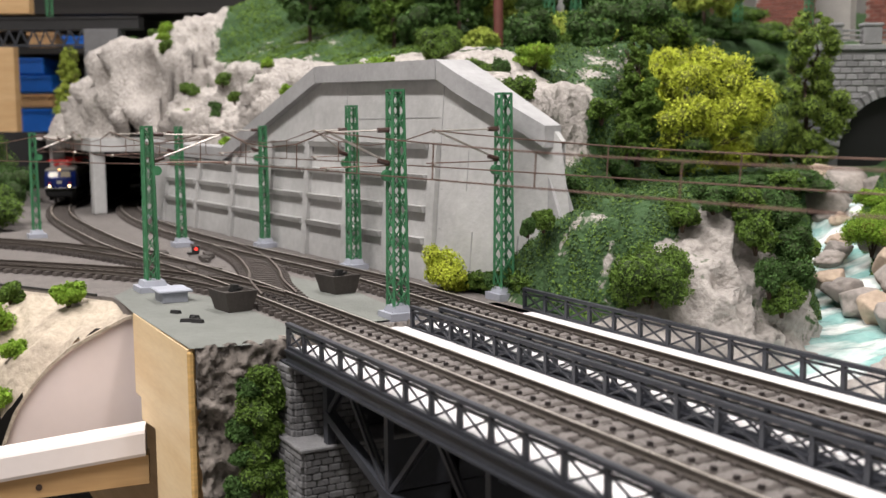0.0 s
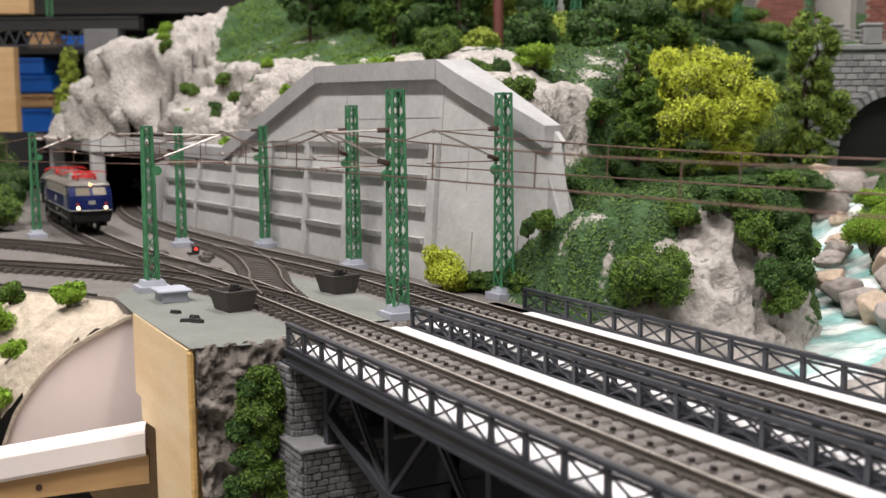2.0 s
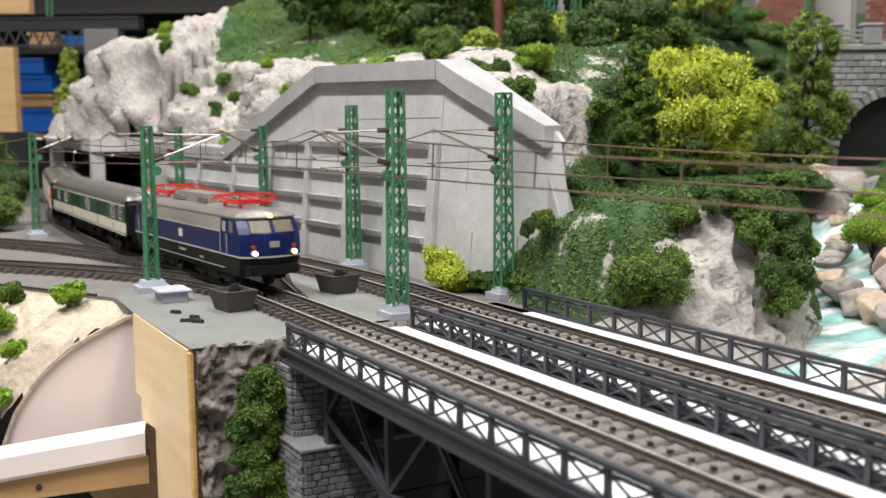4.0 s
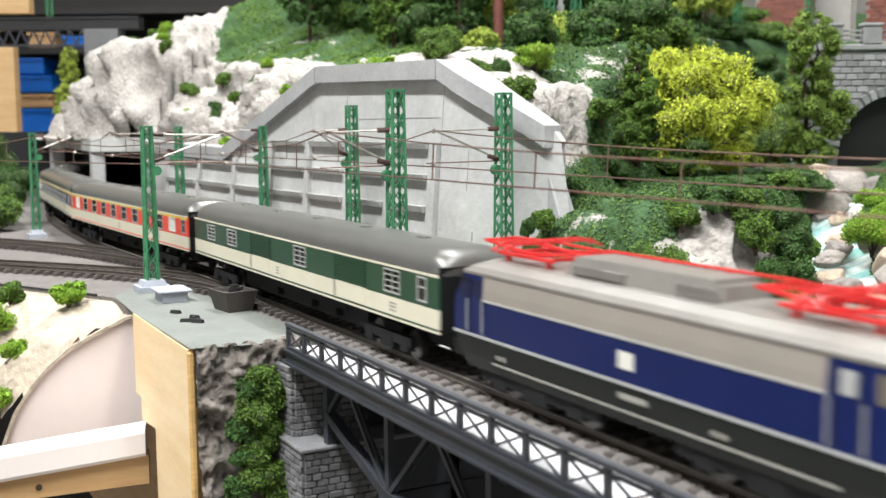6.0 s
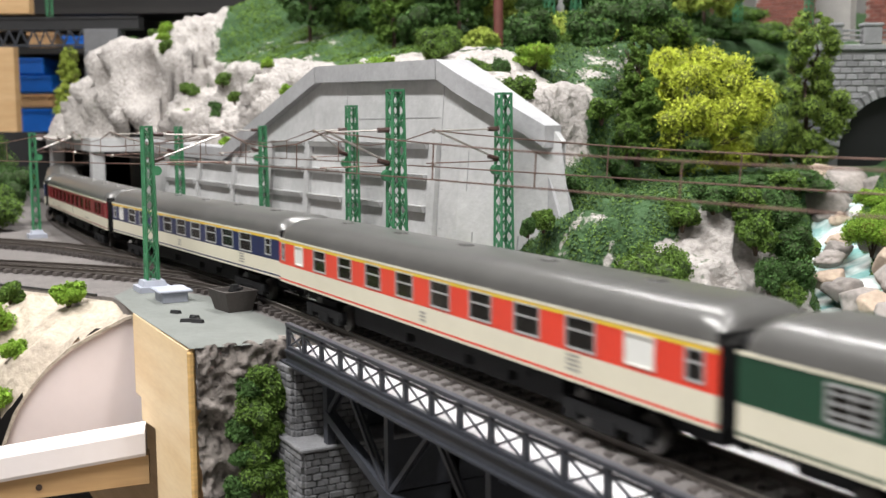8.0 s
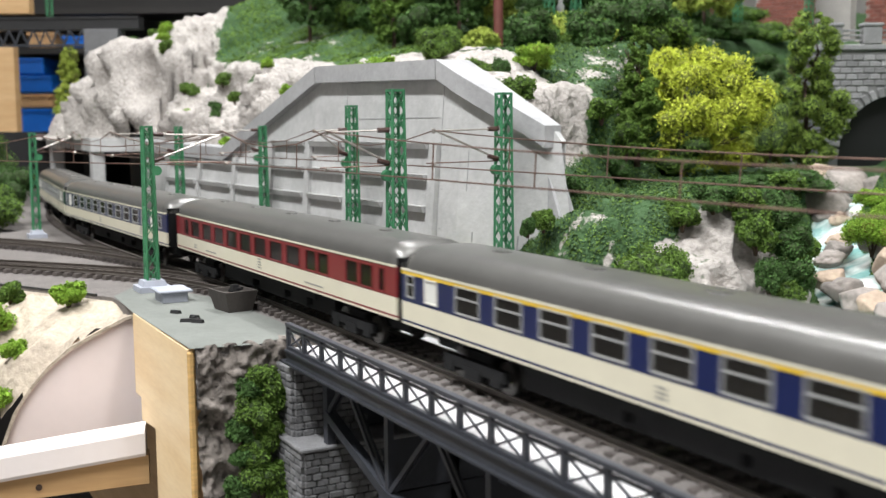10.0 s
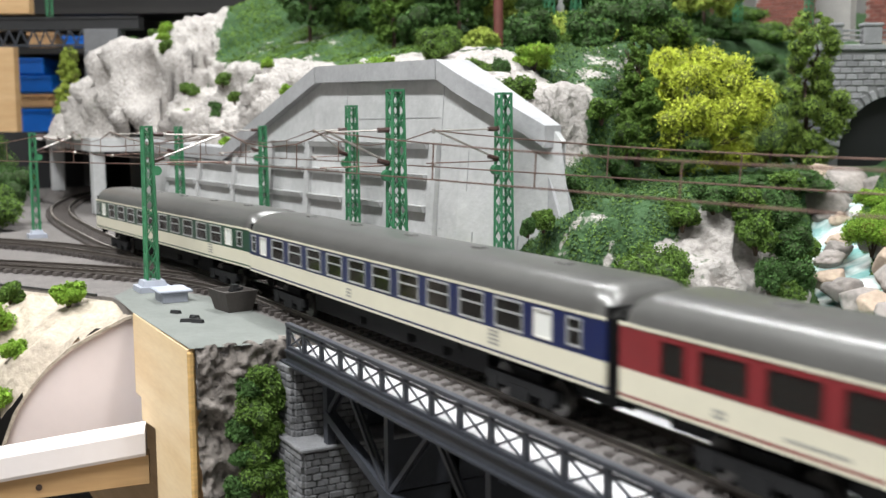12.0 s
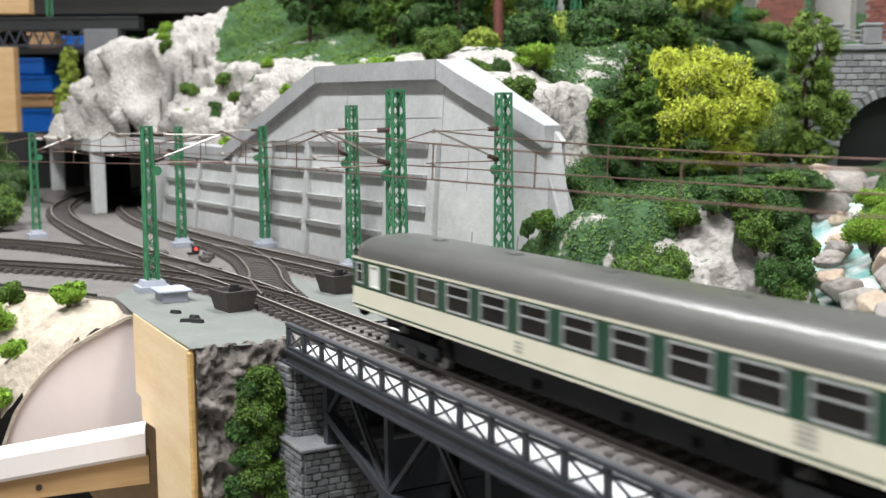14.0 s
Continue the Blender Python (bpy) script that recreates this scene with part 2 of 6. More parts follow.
def build_land():
    def sheet(name, xs, ys, fn, mat, keep=None, rough=10.0, seed=0.0, freq=0.026, calm=None):
        X, Y = np.meshgrid(xs, ys)
        Z = fn(X, Y)
        gy, gx = np.gradient(Z, ys, xs)
        nrm = np.stack([-gx, -gy, np.ones_like(Z)], -1)
        nrm /= np.linalg.norm(nrm, axis=-1, keepdims=True)
        pts = np.stack([X, Y, Z], -1).reshape(-1, 3)
        nn = nrm.reshape(-1, 3)
        steep = 1 - nn[:, 2]
        disp = np.array([noise.ridged_multi_fractal(Vector((p[0] * freq, p[1] * freq + seed, p[2] * freq * 0.3)), 0.9, 2.1, 5, 1.0, 2.0) for p in pts]) - 1.2
        amp = rough * (0.16 + 1.5 * np.clip(steep * 1.6, 0, 1))
        if calm is not None:
            amp = amp * (1 - 0.85 * calm(pts, steep))
        behind = pts[:, 1] - wall_y(pts[:, 0]) - 22
        amp = np.where((pts[:, 0] > -722) & (pts[:, 0] < -40), amp * smooth01(behind / 16), amp)
        crag = np.array([noise.hetero_terrain(Vector((p[0] * 0.017, p[1] * 0.017 + 9, p[2] * 0.012)), 0.8, 2.2, 5, 0.7) for p in pts])
        fine = np.array([noise.ridged_multi_fractal(Vector((p[0] * 0.085, p[1] * 0.085, p[2] * 0.06)), 1.0, 2.0, 3, 1.0, 2.0) for p in pts])
        disp = disp + 0.8 * np.clip(crag - 0.6, -1.2, 1.5) + 0.6 * (fine - 1.2)
        right = smooth01((pts[:, 0] + 150) / 60)
        disp = disp * (1 + 0.5 * (1 - right)) * (1 - 0.4 * right) - 0.35 * right + 0.3 * right * (fine - 1.2)
        pts = pts + nn * (disp * amp)[:, None]
        ny, nx = Z.shape
        idx = np.arange(nx * ny).reshape(ny, nx)
        q = np.stack([idx[:-1, :-1], idx[:-1, 1:], idx[1:, 1:], idx[1:, :-1]], -1).reshape(-1, 4)
        if keep is not None:
            c = np.stack([X, Y], -1).reshape(-1, 2)[q].mean(1)
            q = q[keep(c[:, 0], c[:, 1])]
        me = raw(name, pts, q.tolist(), mat, True)
        return me, pts, steep

    m = land_material()
    xs = np.concatenate([np.arange(-1500, -900, 9), np.arange(-900, -70, 3.8), np.arange(-70, 110, 2.2), np.arange(110, 420, 6), np.arange(420, 720, 12)])
    ys = np.concatenate([np.arange(-40, 58, 4.5), np.arange(58, 100, 4), np.arange(100, 250, 2.3), np.arange(250, 300, 3.2), np.arange(300, 700, 6), np.arange(700, 1300, 20)])
    me, pts, steep = sheet("ground", xs, ys, land, m, keep=lambda x, y: y > wall_y(x) + np.where((x < -44) & (x > -730), 13, 3), calm=grass_mask)
    LAND_PTS.append(pts)
    g = grass_mask(pts, steep)
    at = me.attributes.new("grass", "FLOAT", "POINT")
    at.data.foreach_set("value", g.astype(np.float32))
    quads = np.zeros(4 * len(me.polygons), np.int32)
    me.polygons.foreach_get("vertices", quads)
    LAND_FACES.append((pts, quads.reshape(-1, 4), g))
    tagged(part("ground", me, m), "sculpted plaster hillside with grey rock and green turf", "hillside", kind="structure")


def grass_mask(pts, steep):
    x, y, z = pts.T
    n = np.array([noise.fractal(Vector((p[0] * 0.02, p[1] * 0.02, p[2] * 0.02)), 1.0, 2.0, 4) for p in pts])
    hill = smooth01((y - np.interp(x, (-900, -780, -725, -640, -500), (210, 192, 150, 156, 172))) / 18) * (x < -380)
    edge = np.interp(y, (120, 200, 290, 450, 700), (-56, -112, -190, -330, -470))
    bank = smooth01((x - edge + 3) / 8) * smooth01((13 - 0.5 * (160 - y) * (y < 160) - x) / 16) * (y < 330)
    back = smooth01((x - edge + 30) / 30) * smooth01((y - 300) / 40) + smooth01((y - 192) / 22) * (x > -300) * (x < edge) + smooth01((y - 230) / 40) * (x > -420) * (x <= -300)
    g = np.maximum.reduce([hill, bank * 1.1, np.clip(back, 0, 1) * 0.9]) + n * 0.8
    return np.clip(g, 0, 1)


def land_material():
    m = material("hillside_plaster", (0.46, 0.425, 0.395), 0.95, vary=0.55, scale=34, bump=1.0, bump_scale=260, second=(0.25, 0.232, 0.215), depth=3.0)
    nt = m.node_tree
    bs = nt.nodes["Principled BSDF"]
    old = bs.inputs["Base Color"].links[0].from_socket
    a = nt.nodes.new("ShaderNodeAttribute")
    a.attribute_name = "grass"
    tc = nt.nodes.new("ShaderNodeTexCoord")
    n = nt.nodes.new("ShaderNodeTexNoise")
    n.inputs["Scale"].default_value, n.inputs["Detail"].default_value = 220, 5
    nt.links.new(tc.outputs["Object"], n.inputs["Vector"])
    add = nt.nodes.new("ShaderNodeMath")
    add.operation = "ADD"
    nt.links.new(a.outputs["Fac"], add.inputs[0])
    nt.links.new(n.outputs["Fac"], add.inputs[1])
    r = nt.nodes.new("ShaderNodeMapRange")
    r.inputs[1].default_value, r.inputs[2].default_value = 0.9, 1.05
    nt.links.new(add.outputs[0], r.inputs[0])
    turf = nt.nodes.new("ShaderNodeMix")
    turf.data_type = "RGBA"
    turf.inputs[6].default_value, turf.inputs[7].default_value = (0.022, 0.05, 0.018, 1), (0.06, 0.13, 0.04, 1)
    n2 = nt.nodes.new("ShaderNodeTexNoise")
    n2.inputs["Scale"].default_value, n2.inputs["Detail"].default_value = 70, 6
    nt.links.new(tc.outputs["Object"], n2.inputs["Vector"])
    nt.links.new(n2.outputs["Fac"], turf.inputs[0])
    mx = nt.nodes.new("ShaderNodeMix")
    mx.data_type = "RGBA"
    nt.links.new(r.outputs[0], mx.inputs[0])
    nt.links.new(old, mx.inputs[6])
    nt.links.new(turf.outputs[2], mx.inputs[7])
    nt.links.new(mx.outputs[2], bs.inputs["Base Color"])
    return m


build_land()


def build_embankment():
    """Turfed bank that climbs along the foot of the wall."""
    xs, ys = np.arange(-135, 22, 2.0), np.arange(99, 134, 1.6)
    X, Y = np.meshgrid(xs, ys)
    h = np.interp(X, (-135, -105, -80, -60, -42, -20, 20), (-7, 1, 8, 22, 36, 42, 36))
    k = smooth01((Y - 99.5) / np.interp(X, (-135, -60, 20), (9, 22, 34))) * smooth01((21 - X) / 24)
    n = np.array([noise.fractal(Vector((a * 0.06, b * 0.06, 2.2)), 1.0, 2.0, 4) for a, b in zip(X.ravel(), Y.ravel())]).reshape(X.shape)
    pts = np.stack([X, Y, -7.5 + (h + 7.5) * k + 2.2 * n * k], -1).reshape(-1, 3)
    idx = np.arange(X.size).reshape(X.shape)
    q = np.stack([idx[:-1, :-1], idx[:-1, 1:], idx[1:, 1:], idx[1:, :-1]], -1).reshape(-1, 4)
    me = raw("embankment", pts, q.tolist(), bpy.data.materials["hillside_plaster"], True)
    g = np.clip(0.85 + 0.9 * n.ravel() - 0.5 * smooth01((X.ravel() + 2) / 14), 0, 1)
    me.attributes.new("grass", "FLOAT", "POINT").data.foreach_set("value", g.astype(np.float32))
    LAND_FACES.append((pts, q, g))
    tagged(part("embankment", me, None), "green turfed bank along the foot of the concrete wall", "embankment", kind="structure")


build_embankment()


def front_edge(x, y):
    """Distance outwards from the shelf edge towards the aisle."""
    return 0.49 * (x + 172) - 0.872 * (y + 66)


def front_z(x, y):
    d = front_edge(x, y)
    return -7.0 - 0.62 * np.maximum(d - 16, 0) - 1.1 * np.maximum(d - 52, 0)


def build_front_slope():
    xs, ys = np.arange(-480, -118, 2.6), np.arange(-330, -56, 2.6)
    X, Y = np.meshgrid(xs, ys)
    d = front_edge(X, Y)
    n1 = np.array([noise.ridged_multi_fractal(Vector((a * 0.022, b * 0.022, 7.7)), 0.9, 2.1, 5, 1, 2) for a, b in zip(X.ravel(), Y.ravel())]).reshape(X.shape)
    Zf = front_z(X, Y) + (n1 - 1.25) * 9.5 * smooth01((d - 4) / 14)
    pts = np.stack([X, Y, Zf], -1).reshape(-1, 3)
    idx = np.arange(X.size).reshape(X.shape)
    q = np.stack([idx[:-1, :-1], idx[:-1, 1:], idx[1:, 1:], idx[1:, :-1]], -1).reshape(-1, 4)
    c = pts[q].mean(1)
    keep = (front_edge(c[:, 0], c[:, 1]) > -3) & (c[:, 0] < -128 + 0.28 * (c[:, 1] + 63)) & (c[:, 1] < -66)
    tagged(part("hillside", raw("hillside", pts, q[keep].tolist(), M_CREAM, True), None), "cream plaster rock slope falling towards the aisle", "hillside", kind="structure")


build_front_slope()


def build_trackbed():
    """Flat ballasted shelf that carries the station throat."""
    edge = [(-17, -66.5), (-14, -42), (-19, -30), (-20, 108), (-15, 126)]
    xs = list(range(-60, -1700, -40))
    edge += [(x, float(wall_y(x)) + 6) for x in xs if x > -1250] + [(-1700, 120), (-1700, -330), (-520, -255), (-265, -118), (-205, -85), (-172, -67), (-128, -67)]
    bm = B()
    top = [bm.verts.new((x, y, -5)) for x, y in edge]
    low = [bm.verts.new((x, y, -30)) for x, y in edge]
    bm.faces.new(top)
    bm.faces.new(low[::-1])
    n = len(edge)
    for k in range(n):
        bm.faces.new((top[k], low[k], low[(k + 1) % n], top[(k + 1) % n]))
    bmesh.ops.recalc_face_normals(bm, faces=bm.faces)
    bmesh.ops.triangulate(bm, faces=bm.faces)
    tagged(part("track_bed", bm, M_BALLAST), "flat shelf covered with grey brown ballast", "track bed", kind="structure")
    # grey ground cover around the abutment
    bm = B()
    pts = [(-16, -69), (-11, -42), (-17, -31), (-21, -18), (-60, -17), (-110, -19), (-140, -22), (-172, -33), (-200, -50), (-172, -66), (-118, -69)]
    f = bm.faces.new([bm.verts.new((x, y, -4.4)) for x, y in pts[::-1]])
    bmesh.ops.recalc_face_normals(bm, faces=bm.faces)
    if f.normal.z < 0:
        f.normal_flip()
    tagged(part("pavement", bm, M_GREYFLOOR), "dull grey green ground cover beside the track", "ground cover", kind="structure")
    bm = B()
    pts = [(-32, 14), (-32, 36), (-60, 44), (-110, 48), (-150, 48), (-190, 40), (-230, 24), (-200, 16), (-150, 16), (-90, 15)]
    f = bm.faces.new([bm.verts.new((x, y, -4.2)) for x, y in pts])
    if f.normal.z < 0:
        f.normal_flip()
    tagged(part("pavement", bm, M_GREYFLOOR), "dull grey green strip between the tracks", "ground cover", kind="structure")
    # valley floor and the shelf past the bridges
    bm = B()
    box(bm, -20, 640, -66, 112, -190, -120)
    tagged(part("valley_floor", bm, material("dark_earth", (0.05, 0.045, 0.036), 0.95, vary=0.5, scale=40, bump=1.0)), "dark rocky floor of the ravine under the bridges", "ravine", kind="structure")
    bm = B()
    box(bm, 640, 2500, -66, 130, -60, -5)
    tagged(part("track_bed_east", bm, M_BALLAST), "ballasted shelf past the bridges", "track bed", kind="structure")
    bm = B()
    box(bm, -1700, -135, -40, 1300, -190, -34)
    tagged(part("table_frame", bm, M_BEAM), "timber frame under the model landscape", "layout frame", kind="structure")


build_trackbed()


# ---- tracks ----
GAUGE = 16.5
PATH_MAIN = ((2600, 0), (600, 0), (200, 0), (-20, 0), (-94, -0.5), (-155, -1.5), (-227, -5.5), (-297, -11.4), (-396, -16), (-470, -15.5), (-537, -14),
             (-600, -11.5), (-667, -7.5), (-745, 1), (-828, 15), (-910, 35), (-1000, 62), (-1080, 95), (-1160, 145), (-1230, 210), (-1280, 290), (-1300, 380),
             (-1300, 470), (-1280, 550), (-1230, 630), (-1160, 695), (-1080, 735), (-1000, 750), (-900, 745), (-800, 715), (-700, 660), (-600, 590), (-500, 520), (-300, 400))
PATH_BACK = ((2600, 65), (600, 65), (100, 65), (-20, 66), (-80, 67.5), (-140, 68), (-206, 63.5), (-290, 56), (-358, 51), (-430, 48.5), (-503, 48.5), (-600, 53),
             (-700, 64), (-784, 79), (-860, 100), (-960, 140), (-1060, 200))
PATH_SLIP = ((-110, 3), (-160, 14), (-206, 28), (-280, 44), (-358, 51))
PATH_SIDE_A = ((-94, -1), (-135, -5), (-186, -17), (-231, -35), (-270, -60), (-328, -104), (-420, -180))
PATH_SIDE_B = ((-206, 0), (-290, -14), (-348, -30), (-400, -47), (-440, -66), (-475, -87), (-560, -140))


class Way:
    """A smooth line through points, by arc length; s grows towards the first point."""

    def __init__(self, pts, step=2.0):
        p = np.array(pts, float)
        p = np.vstack([2 * p[0] - p[1], p, 2 * p[-1] - p[-2]])
        out = []
        for i in range(1, len(p) - 2):
            n = max(2, int(np.linalg.norm(p[i + 1] - p[i]) / step))
            t = (np.arange(n) / n)[:, None]
            a, b, c, d = p[i - 1:i + 3]
            ta = (c - a) / (np.linalg.norm(c - b) + np.linalg.norm(b - a)) * np.linalg.norm(c - b)
            tb = (d - b) / (np.linalg.norm(d - c) + np.linalg.norm(c - b)) * np.linalg.norm(c - b)
            out.append((2 * t**3 - 3 * t**2 + 1) * b + (t**3 - 2 * t**2 + t) * ta + (3 * t**2 - 2 * t**3) * c + (t**3 - t**2) * tb)
        self.p = np.vstack(out + [p[-2:-1]])
        self.s = np.concatenate([[0], np.cumsum(np.linalg.norm(np.diff(self.p, axis=0), axis=1))])
        self.zero = self.p[0, 0]

    def at(self, s):
        """Place at running length s, where s equals x on the straight."""
        u = self.zero - s
        return np.array([np.interp(u, self.s, self.p[:, 0]), np.interp(u, self.s, self.p[:, 1])])


def build_track(pts, name, label, x_lo, x_hi, single=(0, 0), head=None):
    way = Way(pts, 4.0)
    keep = (way.p[:, 0] <= x_hi) & (way.p[:, 0] >= x_lo)
    p = way.p[keep]
    t = np.gradient(p, axis=0)
    t /= np.linalg.norm(t, axis=1, keepdims=True)
    nrm = np.stack([-t[:, 1], t[:, 0]], 1)
    tr = thing(name, label, "railway track", "tracks")
    for side in (-1, 1):
        prof = ((-1.1, -2.4), (1.1, -2.4), (1.1, -2.0), (0.35, -1.6), (0.35, -0.8), (0.55, -0.6), (0.55, 0), (-0.55, 0), (-0.55, -0.6), (-0.35, -0.8), (-0.35, -1.6), (-1.1, -2.0))
        rings = []
        for c, n in zip(p, nrm):
            rings.append([(c[0] + n[0] * (side * (GAUGE / 2 + 0.55) + u), c[1] + n[1] * (side * (GAUGE / 2 + 0.55) + u), z) for u, z in prof])
        bm = B()
        loft(bm, rings)
        bm.faces.ensure_lookup_table()
        for f in bm.faces:
            if all(v.co.z > -0.01 for v in f.verts):
                f.material_index = 1
        part("rail", bm, [M_RAIL, head or M_RAILTOP], tr, "dull brown steel rail" if head else "steel rail with a worn bright head")
    # sleepers
    s, S = 0.0, np.concatenate([[0], np.cumsum(np.linalg.norm(np.diff(p, axis=0), axis=1))])
    joined = B()
    piece = None
    while s < S[-1]:
        c = np.array([np.interp(s, S, p[:, 0]), np.interp(s, S, p[:, 1])])
        d = np.array([np.interp(s, S, t[:, 0]), np.interp(s, S, t[:, 1])])
        ang = math.degrees(math.atan2(d[1], d[0]))
        if single[0] < c[0] < single[1]:
            if piece is None:
                bm = B()
                sleeper(bm)
                piece = mesh_of("sleeper", bm, [M_SLEEPER, M_STUD])
            part("sleeper", piece, None, tr, at=P(c[0], c[1], 0, 0, 0, ang))
        else:
            b2 = B()
            sleeper(b2, False)
            b2.transform(Matrix.Translation((c[0], c[1], 0)) @ Matrix.Rotation(radians(ang), 4, "Z"))
            tmp = bpy.data.meshes.new("tmp")
            b2.to_mesh(tmp)
            b2.free()
            joined.from_mesh(tmp)
            bpy.data.meshes.remove(tmp)
        s += 8.1
    if len(joined.verts):
        part("sleeper_bed", joined, [M_SLEEPER, M_STUD], tr)["kind"] = "stuff"
    else:
        joined.free()
    return tr


def sleeper(bm, fine=True):
    box(bm, -1.7, 1.7, -14.5, 14.5, -4.6, -2.5, 0, 0.25)
    if fine:
        for y in (-10.6, -7.2, 7.2, 10.6):
            box(bm, -1.0, 1.0, y - 0.8, y + 0.8, -2.5, -1.7, 0, 0.2)
        box(bm, -0.7, 0.7, -0.7, 0.7, -2.5, -1.3, 1, 0.1)


build_track(PATH_MAIN, "main_track", "model track with brown sleepers and centre studs over the front bridge", -1150, 2500, (-150, 330))
build_track(PATH_BACK, "back_track", "model track with brown sleepers running along the retaining wall", -1040, 2500, (-130, 300))
build_track(PATH_SLIP, "crossover_track", "curved crossover track joining the two main lines", -400, -100, head=M_RUSTTOP)
build_track(PATH_SIDE_A, "siding_track", "siding track that branches off in a curve", -430, -110, head=M_RUSTTOP)
build_track(PATH_SIDE_B, "outer_siding_track", "outer siding track that curves away from the main line", -560, -215, head=M_RUSTTOP)

# ---- retaining wall ----
def on_wall(x, z, out=0.0):
    """A point on the battered wall face."""
    zt = float(wall_top(x))
    return (x, float(wall_y(x)) + 9 * (z + 8) / (zt + 8) - out, z)


def build_wall():
    w = thing("retaining_wall", "grey concrete retaining wall with coping and stepped ledges", "retaining wall")
    xs = [-720, -640, -560, -480, -430, -385, -340, -290, -240, -190, -131, -110, -80, -52, -44]
    bm = B()
    rings = []
    for x in xs:
        y, zt = float(wall_y(x)), float(wall_top(x))
        k = 20 if x < -100 else 12
        rings.append([(x, y, -8), (x, y + 9, zt), (x, y + k, zt), (x, y + k - 4, -8)])
    rings.append([(-17.4, 123, -8), (-68.8, 130, 76.2), (-68.8, 134, 76.2), (-17.4, 127, -8)])
    loft(bm, rings)
    part("wall_face", bm, M_CONC, w, "grey cast concrete face with stains")
    corners = (-722, -700, -480, -290, -131, -48)
    for a, b in zip(corners, corners[1:]):
        bm = B()
        rings = []
        for x in [a + 0.4] + [v for v in (-340, -110) if a < v < b] + [b - 0.4]:
            y, zt = float(wall_y(x)), float(wall_top(x))
            k = 24 if x < -100 else 13
            rings.append([(x, y + 3, zt - 8), (x, y + 3, zt + 3), (x, y + k, zt + 3), (x, y + k, zt - 8)])
        loft(bm, rings)
        part("coping", bm, M_CONC_D, w, "weathered concrete coping beam")
    # end pier of the wall
    bm = B()
    rings = []
    for xa, xc in ((-20.4, -71.8), (-11.4, -62.8)):
        rings.append([(xa, 121, -8), (xc, 127, 80.2), (xc, 136, 80.2), (xa, 132, -8)])
    loft(bm, rings)
    part("end_pier", bm, M_CONC_D, w)
    # pilasters and ledges in the stepped field
    posts = (-640, -545, -455, -375, -305, -242, -186, -135)
    for x in posts:
        zt = float(wall_top(x)) - 9 if x < -400 else min(float(wall_top(x)) - 9, 74)
        bm = B()
        rings = []
        for z in (-8, zt):
            p = on_wall(x, z)
            rings.append([(x - 4.5, p[1] - 2.6, z), (x + 4.5, p[1] - 2.6, z), (x + 4.5, p[1] + 2, z), (x - 4.5, p[1] + 2, z)])
        loft(bm, rings)
        part("pilaster", bm, M_CONC, w)
    for a, b in zip(posts, posts[1:]):
        for z in (16, 34, 52, 70):
            if z > min(float(wall_top(a)), float(wall_top(b))) - 12:
                continue
            for_top = 3.6
            bm = B()
            rings = []
            for x in (a + 5.5, b - 5.5):
                p, q = on_wall(x, z), on_wall(x, z + for_top)
                rings.append([(x, p[1] - 3.4, z), (x, q[1] - 5.0, z + for_top), (x, q[1] + 1, z + for_top), (x, p[1] + 1, z)])
            loft(bm, rings)
            part("ledge", bm, M_CONC, w, "slanting concrete ledge")
    # panel seams on the plain field
    seams = [((-128, 4), (-40, 4)), ((-128, 26), (-42, 26)), ((-128, 48), (-44, 48)), ((-128, 70), (-48, 68)), ((-240, 88), (-132, 88)), ((-98, 4), (-98, 26)), ((-80, 26), (-80, 48)), ((-66, 4), (-66, 26)),
             ((-104, 48), (-104, 70)), ((-130, 0), (-130, 106)), ((-190, 78), (-190, 108)), ((-250, 78), (-250, 108))]
    for (xa, za), (xb, zb) in seams:
        bm = B()
        bar(bm, on_wall(xa, za, 0.0), on_wall(xb, zb, 0.0), 0.5, 0.5)
        part("seam", bm, M_CONC_D, w)


build_wall()


# ---- tunnel mouths ----
def build_portal():
    t = thing("tunnel_portal", "double concrete tunnel mouth with square pillars", "tunnel portal")
    for x, y, w in ((-1245, 80, 18), (-757, 42, 13), (-716, 92, 13)):
        bm = B()
        box(bm, x - 8, x + 8, y - w / 2, y + w / 2, -5, 60)
        part("pillar", bevelled(bm, 1.0), M_CONC, t, "square concrete pillar")
    bm = B()
    q = [(-1259, 80), (-1247, 66), (-748, 34), (-705, 100), (-760, 130), (-1190, 170)]
    for z0, z1 in ((60, 74),):
        lo = [bm.verts.new((x, y, z0)) for x, y in q]
        hi = [bm.verts.new((x, y, z1)) for x, y in q]
        bm.faces.new(lo[::-1])
        bm.faces.new(hi)
        for k in range(len(q)):
            bm.faces.new((lo[k], lo[(k + 1) % len(q)], hi[(k + 1) % len(q)], hi[k]))
    bmesh.ops.recalc_face_normals(bm, faces=bm.faces)
    part("lintel", bm, M_CONC, t, "pale concrete lintel slab")
    # boards added to block light; their black stands for the tunnel's darkness
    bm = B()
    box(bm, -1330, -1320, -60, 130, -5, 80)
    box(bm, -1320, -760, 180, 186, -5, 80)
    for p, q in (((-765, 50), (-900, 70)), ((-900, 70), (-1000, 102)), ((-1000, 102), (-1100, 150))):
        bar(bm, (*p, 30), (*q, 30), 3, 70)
    part("lining", bm, M_BLACK, t, "black boards added to darken the tunnel")
    bm = B()
    box(bm, -1350, -742, 30, 300, -30, -5.5)
    part("tunnel_floor", bm, M_BALLAST, t, "ballasted tunnel floor")


build_portal()


